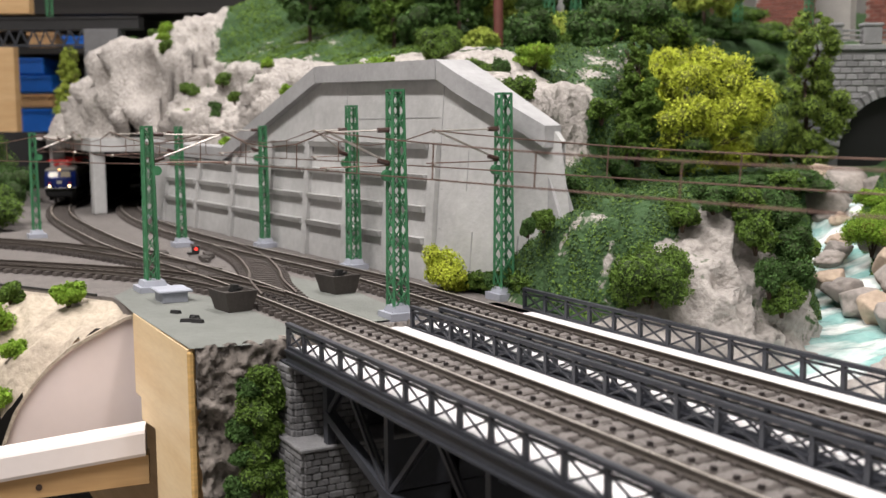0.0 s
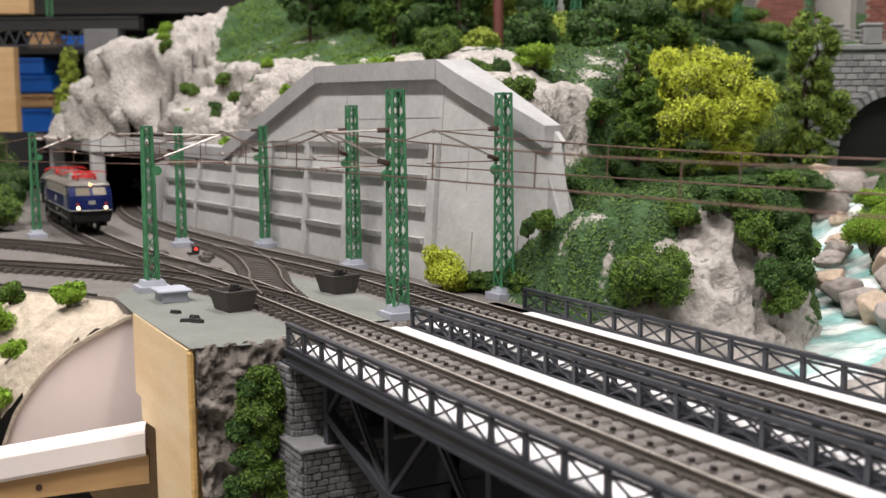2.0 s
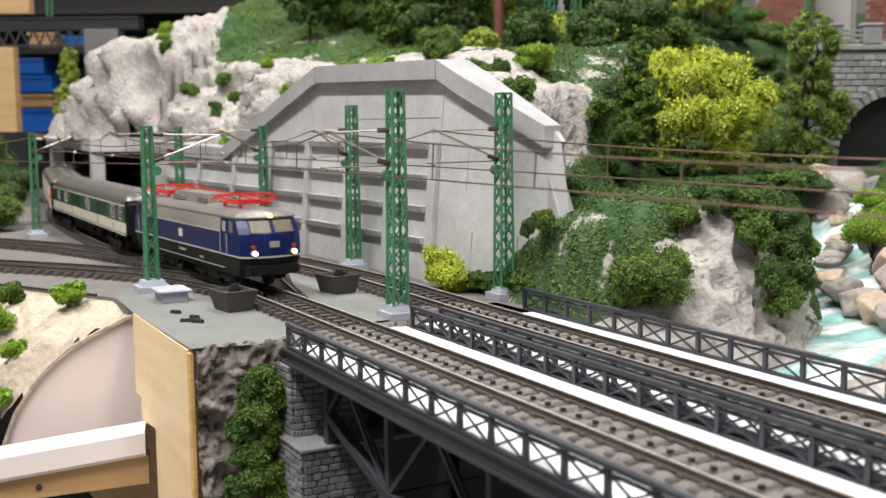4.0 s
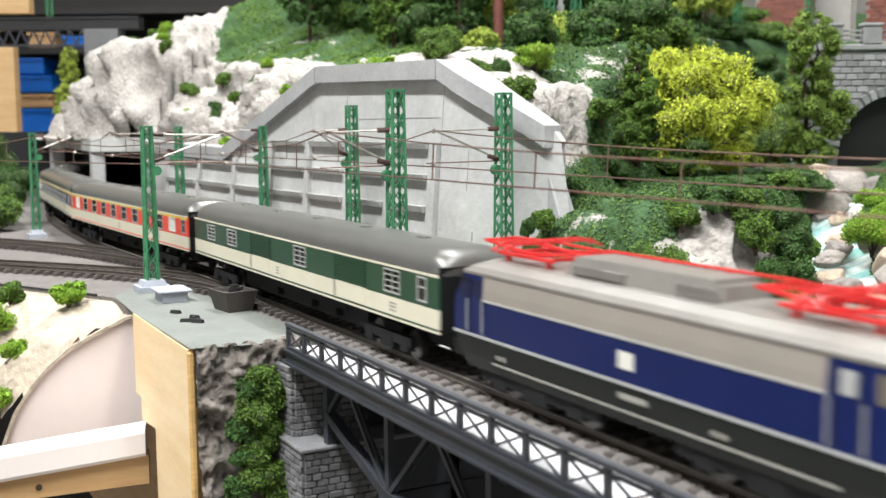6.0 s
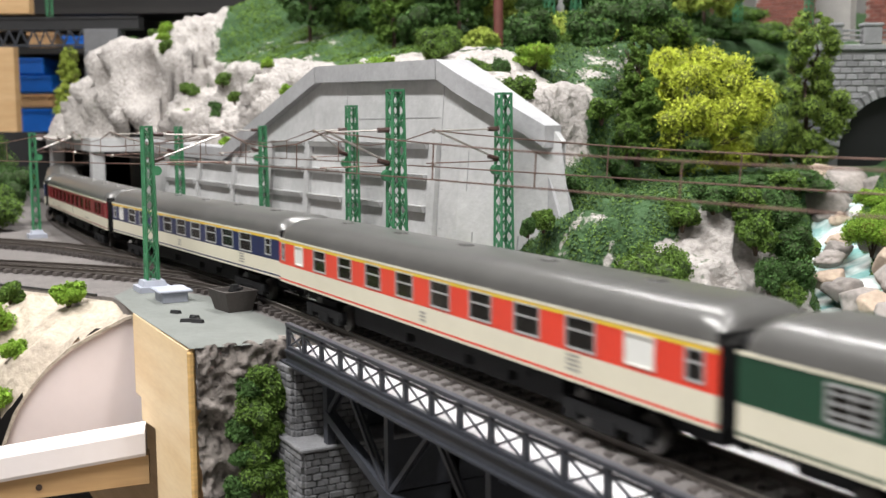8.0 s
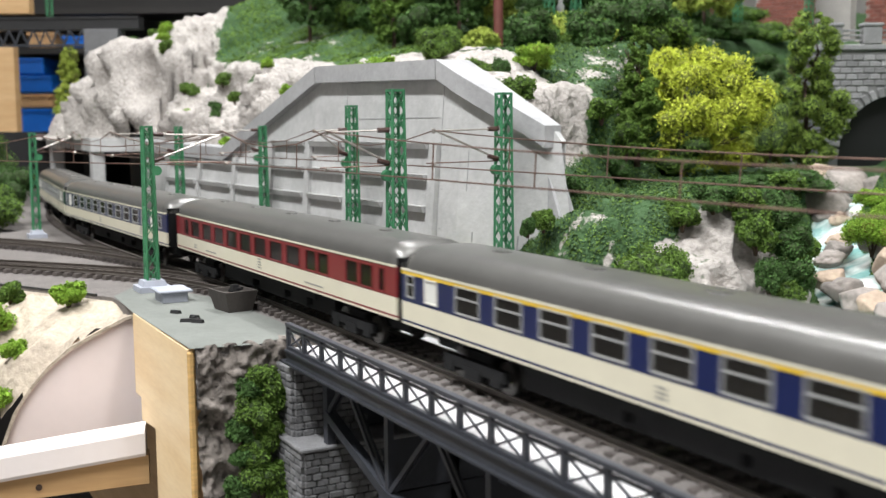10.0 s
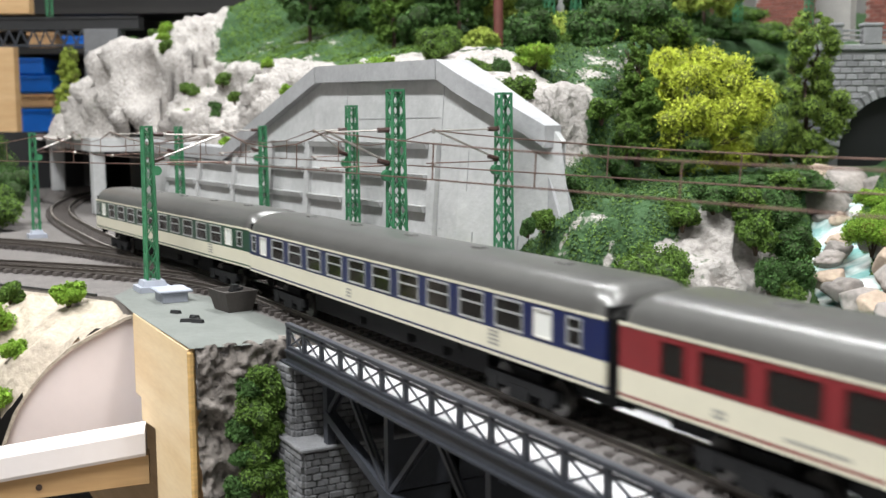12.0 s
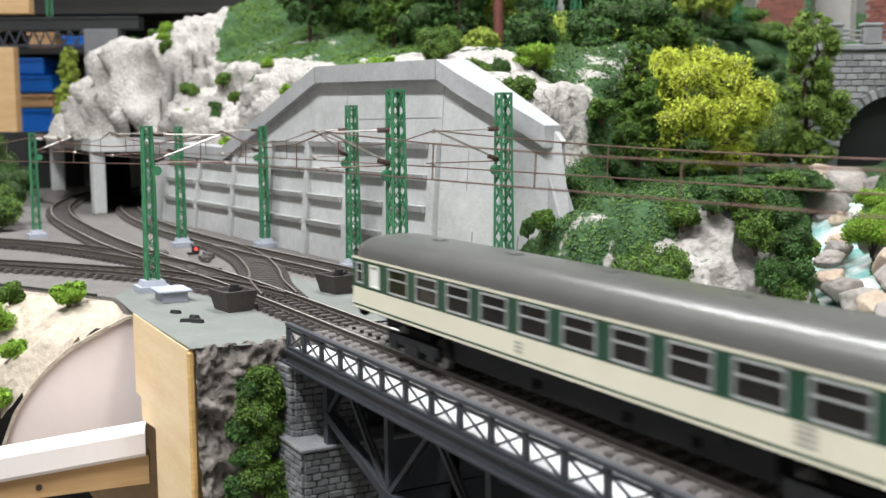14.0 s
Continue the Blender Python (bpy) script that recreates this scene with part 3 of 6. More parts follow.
# ---- bridges ----
def fence_run(name, label, x0, x1, y, top, mirrored=False):
    f = thing(name, label, "railing", "bridge railings", P(0, y, 0))
    pitch = 17.41
    n = int((x1 - x0) / pitch)
    foot = top - 10.4
    bm = B()
    box(bm, -0.9, 0.9, -0.7, 0.7, foot - 4.5, top)
    box(bm, -1.3, 1.3, -1.0, 1.0, foot - 6.5, foot - 4.5)
    post = mesh_of("post", bm, M_STEEL)
    bm = B()
    g = pitch - 0.9
    for s in (0, 1):
        za, zb = (foot + 1.0, top - 2.6) if s else (top - 2.6, foot + 1.0)
        bar(bm, (0.9, -0.1 + 0.3 * s, za), (g, -0.1 + 0.3 * s, zb), 0.5, 0.75)
    panel = mesh_of("cross_brace", bm, M_STEEL)
    for k in range(n + 1):
        part("post", post, None, f, at=P(x0 + k * pitch, 0, 0))
        if k < n:
            part("cross_brace", panel, None, f, at=P(x0 + k * pitch, 0, 0))
    e = x0 + n * pitch
    for nm, z0, z1, t in (("handrail", top - 1.2, top + 0.2, 1.1), ("middle_rail", top - 2.9, top - 2.2, 0.6), ("bottom_rail", foot + 0.2, foot + 1.2, 0.8)):
        bm = B()
        box(bm, x0 - 0.5, e + 0.5, -t, t, z0, z1)
        part(nm, bm, M_STEEL, f)
    return f


def bridge(name, label, yc, x0, x1, near, far):
    b = thing(name, label, "railway bridge", "bridges", P(0, yc, 0))
    bm = B()
    box(bm, x0, x1, near + 0.5, far - 0.5, -8.2, -6.2)
    part("deck", bm, M_STEEL, b, "dark grey deck plate")
    for ya, yb in ((near + 1, -15.5), (15.5, far - 1)):
        bm = B()
        box(bm, x0 - 24 if yb > 0 else x0, x1, ya, yb, -6.2, -5.0)
        part("walkway_board", bevelled(bm, 0.2), M_WHITE, b, "bare white walkway board")
    # ballast bed with an uneven top
    xs = np.arange(x0 - 20, 420, 1.7)
    ys = np.linspace(-15.5, 15.5, 20)
    X, Y = np.meshgrid(xs, ys)
    Zb = np.random.RandomState(3).uniform(-0.4, 0.4, X.shape) - 2.75 - 1.9 * (np.abs(Y) > 14.5)
    pts = np.stack([X, Y, Zb], -1).reshape(-1, 3)
    idx = np.arange(X.size).reshape(X.shape)
    q = np.stack([idx[:-1, :-1], idx[:-1, 1:], idx[1:, 1:], idx[1:, :-1]], -1).reshape(-1, 4)
    part("ballast", raw("ballast", pts, q.tolist(), M_BALLAST), None, b, "grey brown gravel ballast")["kind"] = "stuff"
    for y in (near, far):
        s = 1 if y > 0 else -1
        bm = B()
        box(bm, x0, x1, y - 0.9, y + 0.9, -10.5, -5.6)
        box(bm, x0, x1, y - s * 0 - 2.0, y + 2.0, -6.0, -5.2)
        box(bm, x0, x1, y - 2.0, y + 2.0, -11.2, -10.4)
        part("edge_girder", bm, M_STEEL, b, "dark edge girder")
    # truss planes
    for y in (-24, 24):
        bm = B()
        bar(bm, (x0 + 2, y, -13), (x1, y, -13), 4, 3.4)
        part("top_chord", bm, M_STEEL, b)
        nodes = [(18, -29)] + [(72 + 69 * k, -46) for k in range(9)]
        for (xa, za), (xb, zb) in zip(nodes, nodes[1:]):
            bm = B()
            bar(bm, (xa, y, za), (xb, y, zb), 4, 3.6)
            part("bottom_chord", bm, M_STEEL, b)
        bm = B()
        bar(bm, (18, y, -12), (18, y, -44), 4, 3.4)
        part("end_post", bm, M_STEEL, b)
        for xa, xb, za in [(18, 36, -29)] + [(72 + 69 * k, 72 + 69 * k - 35, -46) for k in range(9)] + [(72 + 69 * k, 72 + 69 * k + 35, -46) for k in range(9)]:
            bm = B()
            bar(bm, (xa, y - 0.9, za), (xb, y - 0.9, -13), 1.0, 1.8)
            bar(bm, (xa, y + 0.9, za), (xb, y + 0.9, -13), 1.0, 1.8)
            part("diagonal", bm, M_STEEL, b)
        for k in range(9):
            x = 72 + 69 * k
            bm = B()
            bar(bm, (x, y, -46), (x, y, -13), 3, 2.4)
            part("vertical", bm, M_STEEL, b)
            bm = B()
            box(bm, x - 5, x + 5, y - 2.6, y + 2.6, -49, -43, 0, 1.5)
            part("gusset", bm, M_STEEL, b)
    for k in range(17):
        x = 38 + 34.5 * k
        bm = B()
        bar(bm, (x, -30, -10.5), (x, 30, -10.5), 2.5, 3)
        part("cross_beam", bm, M_STEEL, b)
        if k % 2:
            bm = B()
            bar(bm, (x, -24, -46), (x, 24, -46), 2, 2)
            part("cross_beam", bm, M_STEEL, b)
    return b


bridge("truss_bridge", "dark grey steel truss railway bridge with white walkway boards", 0, 0, 640, -33.5, 29.5)
bridge("truss_bridge", "second dark grey steel truss bridge beside the first", 65, -29, 640, -27.5, 33)
fence_run("railing", "dark grey cross-braced railing on the outer bridge edge", 0, 640, -33.5, 5.25)
fence_run("railing", "dark grey cross-braced railing between the two bridges", -14, 640, 29.5, 4.6)
fence_run("railing", "dark grey cross-braced railing on the inner edge of the second bridge", -4, 640, 38.5, 4.6)
fence_run("railing", "dark grey cross-braced railing against the hillside", -29, 640, 98, 5.25)


# ---- catenary ----
def mast(x, y, h, label="green lattice catenary mast on a grey base", base_z=0.0, w0=7.2, w1=5.6, block=14.0):
    m = thing("catenary_mast", label, "catenary mast", "catenary masts", P(x, y, 0))
    n = int(h / 8.3)
    half = lambda z: (w0 + (w1 - w0) * z / h) / 2
    for sx, sy in ((-1, -1), (1, -1), (1, 1), (-1, 1)):
        bm = B()
        bar(bm, (sx * half(0), sy * half(0), base_z), (sx * half(h), sy * half(h), h), 1.1, 1.1)
        part("leg", bm, M_GREENMAST, m)
    bm = B()
    for k in range(n):
        za, zb = base_z + (h - base_z) * k / n, base_z + (h - base_z) * (k + 1) / n
        a, b = half(za), half(zb)
        for f in (-1, 1):
            for s in (1, -1):
                bar(bm, (-s * a, f * a, za), (s * b, f * b, zb), 0.45, 0.7)
                bar(bm, (f * a, -s * a, za), (f * b, s * b, zb), 0.7, 0.45)
    part("lacing", bm, M_GREENMAST, m, "zigzag lattice lacing")
    bm = B()
    box(bm, -half(h) - 0.5, half(h) + 0.5, -half(h) - 0.5, half(h) + 0.5, h - 0.6, h + 0.5)
    part("cap", bm, M_GREENMAST, m)
    bm = B()
    box(bm, -block / 2, block / 2, -block / 2, block / 2, -5, -1.5)
    box(bm, -block / 2 + 2, block / 2 - 2, -block / 2 + 2, block / 2 - 2, -1.5, 1.6, 0, 1.0)
    part("base", bm, M_BASE, m, "grey stepped plastic base")
    return m


def arms(m, dx, dy, tip_z=80.5, low_z=63.5):
    """Cantilever from the mast to the wire at (dx, dy) from it."""
    d = Vector((dx, dy, 0))
    u = d.normalized()
    s = u * 3.4
    bm = B()
    tube(bm, (s.x, s.y, tip_z + 1), (d.x, d.y, tip_z + 0.2), 0.45, 6)
    part("top_arm", bm, M_WIRE_L, m, "silver cantilever arm")
    bm = B()
    tube(bm, (s.x, s.y, low_z + 3), (d.x * 0.95, d.y * 0.95, tip_z), 0.6, 6)
    part("brace_arm", bm, M_WIRE_L, m)
    bm = B()
    tube(bm, (s.x, s.y, low_z + 2), (d.x * 1.1, d.y * 1.1, low_z + 1.6), 0.35, 6)
    part("steady_arm", bm, M_WIRE, m)
    bm = B()
    for z, zz in ((tip_z + 1, tip_z + 0.9), (low_z + 3, low_z + 4.5)):
        tube(bm, (s.x, s.y, z), (s.x * 2.6, s.y * 2.6, zz), 1.2, 8)
    part("insulator", bm, M_BROWNI, m, "brown ribbed insulator")
    bm = B()
    tube(bm, (s.x * 1.3 - 1.6, s.y * 1.3, low_z - 2.5), (s.x * 1.3 + 1.6, s.y * 1.3, low_z - 2.5), 2.6, 14)
    part("wheel_tensioner", bm, M_GREENMAST, m)
    bm = B()
    tube(bm, (d.x, d.y, tip_z - 0.8), (d.x + 0.5, d.y, tip_z + 1.2), 1.0, 8)
    tube(bm, (d.x * 1.02, d.y * 1.02, low_z + 0.4), (d.x * 1.02 + 3, d.y * 1.02, low_z + 1.6), 0.9, 8)
    part("clamp", bm, M_WIRE_L, m)


def build_catenary():
    a = mast(-37.5, 34, 99.2)
    arms(a, -2, -33)
    b = mast(-60.5, 105.7, 99)
    arms(b, -2, -39)
    c = mast(-181.6, -43.5, 84, "green lattice catenary mast on a pale grey block", w0=6.0, w1=4.4, block=17)
    arms(c, 12, 38, 79, 63)
    d = mast(-208.5, 88, 95.7, w0=6.6, w1=5.0)
    arms(d, -2, -24)
    e = mast(-358.5, 83, 84, w0=5.4, w1=4.0)
    arms(e, -2, -30)
    f = mast(-396, 31, 84, w0=5.4, w1=4.0)
    arms(f, 0, -48, 79, 63)
    g = mast(-528, -53, 80, w0=5.4, w1=4.0)
    arms(g, 0, 32, 77, 63)
    mast(-640, 66, 70, "green lattice mast beside the tunnel mouth")

    def wire(name, label, support, top, low, end):
        w = thing(name, label, "overhead wire", "overhead wires")
        bm = B()
        for (x0, y0), (x1, y1) in zip(support, support[1:]):
            tube(bm, (x0, y0, low), (x1, y1, low), 0.33, 6)
        part("contact_wire", bm, M_WIRE, w, "copper coloured contact wire")
        bm = B()
        droppers = []
        for (x0, y0), (x1, y1) in zip(support, support[1:]):
            n = max(4, int(abs(x1 - x0) / 33))
            pts = []
            for k in range(n + 1):
                t = k / n
                z = low + 9.5 + (top - low - 9.5) * (2 * t - 1) ** 2
                pts.append((x0 + (x1 - x0) * t, y0 + (y1 - y0) * t, z))
            for p, q in zip(pts, pts[1:]):
                tube(bm, p, q, 0.33, 6)
            droppers += pts[1:-1:2]
        part("carrier_wire", bm, M_WIRE, w, "sagging copper coloured carrier wire")
        for p in droppers:
            bm = B()
            tube(bm, (p[0] - 1, p[1], low), p, 0.28, 5)
            part("dropper", bm, M_WIRE, w)

    wire("overhead_wire", "brown copper overhead wire above the front track", ((560, 0), (-39.5, 1), (-169, -5), (-396, -18), (-528, -21), (-800, 8)), 81, 63.8, 0)
    wire("overhead_wire", "brown copper overhead wire above the back track", ((530, 65), (-62.5, 67), (-210, 63), (-360, 52), (-620, 52), (-800, 80)), 81, 63.3, 0)
    wire("overhead_wire", "brown copper overhead wire above the siding", ((-169, -20), (-300, -82), (-470, -150)), 79, 63.3, 0)


build_catenary()


# ---- abutment and pier ----
def build_abutment():
    # plywood side
    t = thing("plywood_panel", "pale plywood side panel of the layout with a raw edge", "plywood panel")
    bm = B()
    q = [(-114, -4.6), (-19, -5.4), (-19, -170), (-77, -170), (-77, -52), (-103, -54), (-103, -43), (-114, -43)]
    front = [bm.verts.new((x, -69.5, z)) for x, z in q]
    back = [bm.verts.new((x, -66.5, z)) for x, z in q]
    bm.faces.new(front)
    bm.faces.new(back[::-1])
    for k in range(len(q)):
        bm.faces.new((front[k], back[k], back[(k + 1) % len(q)], front[(k + 1) % len(q)]))
    bmesh.ops.recalc_face_normals(bm, faces=bm.faces)
    part("sheet", bm, M_PLY, t, "pale birch plywood sheet")
    bm = B()
    box(bm, -19, -17, -69.9, -66.8, -170, -6)
    part("edge_strip", bevelled(bm, 0.8), M_PLYEDGE, t, "honey coloured plywood edge with glue")
    # torn rock end face
    xs = np.arange(-67, 34, 1.1)
    zs = np.arange(-120, -3, 1.2)
    Y, Zz = np.meshgrid(xs, zs)
    Xd = np.array([[noise.ridged_multi_fractal(Vector((y * 0.05, z * 0.035, 3.1)), 0.9, 2.1, 5, 1, 2) for y in xs] for z in zs])
    Xe = np.array([[noise.ridged_multi_fractal(Vector((y * 0.27, z * 0.2, 8.1)), 0.9, 2.1, 3, 1, 2) for y in xs] for z in zs])
    X = np.interp(Y, (-67, -42, -30, 34), (-15, -11, -17, -19)) + 6.5 * (Xd - 1.2) + 3.6 * (Xe - 1.1) - np.clip((Zz + 12) / 9, 0, 1) * 2
    Zt = np.where(Zz > -7, Zz + 1.3 * np.sin(Y * 0.8), Zz)
    pts = np.stack([X, Y, np.minimum(Zt, -3.2)], -1).reshape(-1, 3)
    idx = np.arange(X.size).reshape(X.shape)
    f = np.stack([idx[:-1, :-1], idx[:-1, 1:], idx[1:, 1:], idx[1:, :-1]], -1).reshape(-1, 4)
    o = part("rock_face", raw("rock_face", pts, f.tolist(), M_ROCK_D, True), None)
    tagged(o, "torn dark grey plaster rock at the abutment end", "rock face", kind="structure")
    # stone pier
    for yc, nm in ((0, "stone pier under the front bridge with rough grey blocks"), (65, "stone pier under the second bridge")):
        p = thing("stone_pier", nm, "bridge pier", "bridge piers", P(0, yc, 0))
        bm = B()
        box(bm, -15, 2.2, -32.2, 31, -41, -12.5)
        box(bm, -15, 19.2, -35.2, 34, -150, -42.8)
        part("core", bm, M_STEEL, p)
        bm = B()
        box(bm, -16, 21.5, -37.5, 36, -42.8, -41)
        part("capstone", bevelled(bm, 0.5), M_PIER, p, "grey capstone slab")
        if yc:
            continue
        rnd = random.Random(5)
        shapes = {}

        def stone(length, ax):
            key = (round(length), ax)
            if key not in shapes:
                bm = B()
                l = key[0] - 0.3
                if ax == "x":
                    box(bm, 0, l, -1.4, 0.6, 0, 2.55)
                else:
                    box(bm, -0.6, 1.4, 0, l, 0, 2.55)
                shapes[key] = mesh_of("block", bevelled(bm, 0.35), M_PIER)
            return shapes[key]

        for x0, x1, ys, z0, z1 in ((-15, 3, -32.5, -41, -13), (-15, 20, -35.5, -72, -43)):
            z = z1 - 2.8
            row = 0
            while z > z0 - 0.5:
                x = x0
                while x < x1 - 1.5:
                    l = min(rnd.choice((4, 5, 6)) if x > x0 or row % 2 else 3, x1 - x)
                    part("block", stone(l, "x"), None, p, at=P(x, ys + rnd.uniform(-0.3, 0.3), z))
                    x += l
                y = ys
                while y < -4:
                    l = rnd.choice((4, 5, 6)) if y > ys or row % 2 == 0 else 3
                    part("block", stone(l, "y"), None, p, at=P(x1 - 0.8 + rnd.uniform(-0.3, 0.3), y, z))
                    y += l
                z -= 2.8
                row += 1
    # pink side board, trough and beams towards the aisle
    bd = thing("profile_board", "pale pink hillside profile board with an uneven cut top", "layout board")
    prof = [(0, -7.5), (8, -9), (18, -14), (34, -22.5), (44, -31), (52, -40), (60, -52), (64, -62), (67, -70), (69, -73.5)]
    ex, ey = -0.27, -0.963
    ox, oy = -124, -63
    bm = B()
    up = [bm.verts.new((ox + ex * s, oy + ey * s, z)) for s, z in prof]
    lo = [bm.verts.new((ox + ex * s, oy + ey * s, -74)) for s, z in prof]
    up2 = [bm.verts.new((ox + ex * s - 4, oy + ey * s + 1, z)) for s, z in prof]
    lo2 = [bm.verts.new((ox + ex * s - 4, oy + ey * s + 1, -74)) for s, z in prof]
    for k in range(len(prof) - 1):
        bm.faces.new((up[k], lo[k], lo[k + 1], up[k + 1]))
        bm.faces.new((up2[k], up2[k + 1], lo2[k + 1], lo2[k]))
        bm.faces.new((up[k], up[k + 1], up2[k + 1], up2[k]))
    bmesh.ops.recalc_face_normals(bm, faces=bm.faces)
    part("sheet", bm, M_PINK, bd)
    bm = B()
    for (s, z), (s2, z2) in zip(prof, prof[1:]):
        bar(bm, (ox + ex * s + 0.2, oy + ey * s, z + 0.3), (ox + ex * s2 + 0.2, oy + ey * s2, z2 + 0.3), 4.5, 1.6)
    part("plaster_edge", bm, M_CREAM, bd, "crumbly plaster along the cut edge")
    tr = thing("edge_profile", "pale plastic trough profile along the layout front", "edge trim")
    bm = B()
    rings = []
    sec = [(0, 0), (13.4, 0.2), (14.6, -0.4), (15.3, -1.8), (15.6, -11), (14.8, -12.6), (0, -13)]
    for s in (3, 150):
        rings.append([(-97 + ex * s + d * 0.963, -66 + ey * s - d * 0.27, -53.0 - 0.115 * s + h) for d, h in sec])
    loft(bm, rings)
    part("moulding", bm, M_CARDEDGE, tr)
    bmb = B()
    rings = [[(-97 + ex * s + d * 0.963, -66 + ey * s - d * 0.27, h) for d, h in ((0, -66.4 - 0.115 * s), (11, -66.4 - 0.115 * s), (11, -80 - 0.06 * s), (0, -80 - 0.06 * s))] for s in (2, 150)]
    loft(bmb, rings)
    t2 = thing("pine_batten", "knotty pine batten under the edge trim", "wooden batten")
    part("batten", bmb, M_BEAM, t2)
    bm = B()
    tube(bm, (-87.6 + ex * 50, -69 + ey * 50, -78), (-85.9 + ex * 50, -69.4 + ey * 50, -78), 1.5, 12)
    part("knot", bm, M_TRUNK, t2)


build_abutment()

# ---- plants ----
def leaf_cloud(blobs, n, size, seed, lumps=5.0):
    """Small leaf flakes over a set of ellipsoids, with gaps and an uneven outline."""
    r = np.random.RandomState(seed)
    b = np.array(blobs, float)
    wgt = (b[:, 3] * b[:, 4] * b[:, 5]) ** 0.66
    k = r.choice(len(b), n, p=wgt / wgt.sum())
    d = r.normal(size=(n, 3))
    d /= np.linalg.norm(d, axis=1, keepdims=True)
    ph = r.uniform(0, 6.3, (len(b), 3))[k]
    lump = np.sin(lumps * d[:, 0] + ph[:, 0]) * np.sin(lumps * d[:, 1] + ph[:, 1]) + np.sin(lumps * 1.7 * d[:, 2] + ph[:, 2]) * np.sin(lumps * 1.7 * d[:, 0] + ph[:, 1])
    rad = (0.88 + 0.16 * lump) * (1 - 0.4 * r.rand(n) ** 1.6)
    pos = b[k, :3] + d * b[k, 3:6] * rad[:, None]
    nrm = d + r.normal(scale=0.75, size=(n, 3))
    nrm /= np.linalg.norm(nrm, axis=1, keepdims=True)
    a = np.cross(nrm, r.normal(size=(n, 3)))
    a /= np.linalg.norm(a, axis=1, keepdims=True)
    c = np.cross(nrm, a)
    s = size * r.uniform(0.55, 1.3, (n, 1))
    bend = nrm * s * 0.25
    v = np.stack([pos - a * s, pos - c * s * 0.6 + bend, pos + a * s, pos + c * s * 0.6 + bend], 1).reshape(-1, 3)
    f = np.arange(n * 4).reshape(n, 4)
    return v, f


def core_cloud(blobs, shrink=0.74):
    vs, fs, o = [], [], 0
    for x, y, z, rx, ry, rz in blobs:
        rows = 6
        ring = 9
        vv = [(x, y, z + rz * shrink)]
        for i in range(1, rows):
            th = math.pi * i / rows
            for j in range(ring):
                p = 2 * math.pi * j / ring
                vv.append((x + rx * shrink * math.sin(th) * math.cos(p), y + ry * shrink * math.sin(th) * math.sin(p), z + rz * shrink * math.cos(th)))
        vv.append((x, y, z - rz * shrink))
        for j in range(ring):
            fs.append((o, o + 1 + j, o + 1 + (j + 1) % ring))
            last = o + len(vv) - 1
            fs.append((last, last - 1 - j, last - 1 - (j + 1) % ring))
        for i in range(rows - 2):
            for j in range(ring):
                a0 = o + 1 + i * ring
                fs.append((a0 + j, a0 + ring + j, a0 + ring + (j + 1) % ring, a0 + (j + 1) % ring))
        vs += vv
        o += len(vv)
    return vs, fs


def foliage(name, blobs, n, size, mat, parent, seed, shrink=0.74, lumps=5.0):
    v, f = leaf_cloud(blobs, n, size, seed, lumps)
    # cores block the view through and carry the inner shade as colour
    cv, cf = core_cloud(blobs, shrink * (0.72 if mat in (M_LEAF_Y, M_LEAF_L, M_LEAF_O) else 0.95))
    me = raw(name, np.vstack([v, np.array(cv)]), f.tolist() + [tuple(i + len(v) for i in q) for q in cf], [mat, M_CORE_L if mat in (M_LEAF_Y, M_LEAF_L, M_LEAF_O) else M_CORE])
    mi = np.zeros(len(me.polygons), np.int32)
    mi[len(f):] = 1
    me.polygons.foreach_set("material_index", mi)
    return part(name, me, None, parent)


def lumpy(cx, cy, cz, rx, ry, rz, k, seed):
    """A few overlapping ellipsoids that make one bush."""
    r = random.Random(seed)
    out = [(cx, cy, cz, rx * 0.72, ry * 0.72, rz * 0.75)]
    for i in range(k):
        a = 2 * math.pi * (i + r.random() * 0.5) / k
        h = r.uniform(-0.55, 0.5)
        m = math.sqrt(1 - h * h) * 0.58
        q = r.uniform(0.34, 0.52)
        out.append((cx + rx * m * math.cos(a), cy + ry * m * math.sin(a), cz + rz * h, rx * q, ry * q, rz * q))
    return out


def bush(x, y, z, rx, ry, rz, mat, label, n=2600, size=1.25, seed=1, k=9):
    t = thing("bush", label, "bush", "bushes", P(x, y, z - rz * 0.75))
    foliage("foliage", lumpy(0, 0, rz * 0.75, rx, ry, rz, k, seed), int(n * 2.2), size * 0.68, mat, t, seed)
    bm = B()
    for a in range(3):
        tube(bm, (0, 0, -rz * 0.35), (rx * 0.3 * math.cos(a * 2.1), ry * 0.3 * math.sin(a * 2.1), rz * 0.7), 0.8, 5, 0.4)
    part("stem", bm, M_TRUNK, t)
    return t


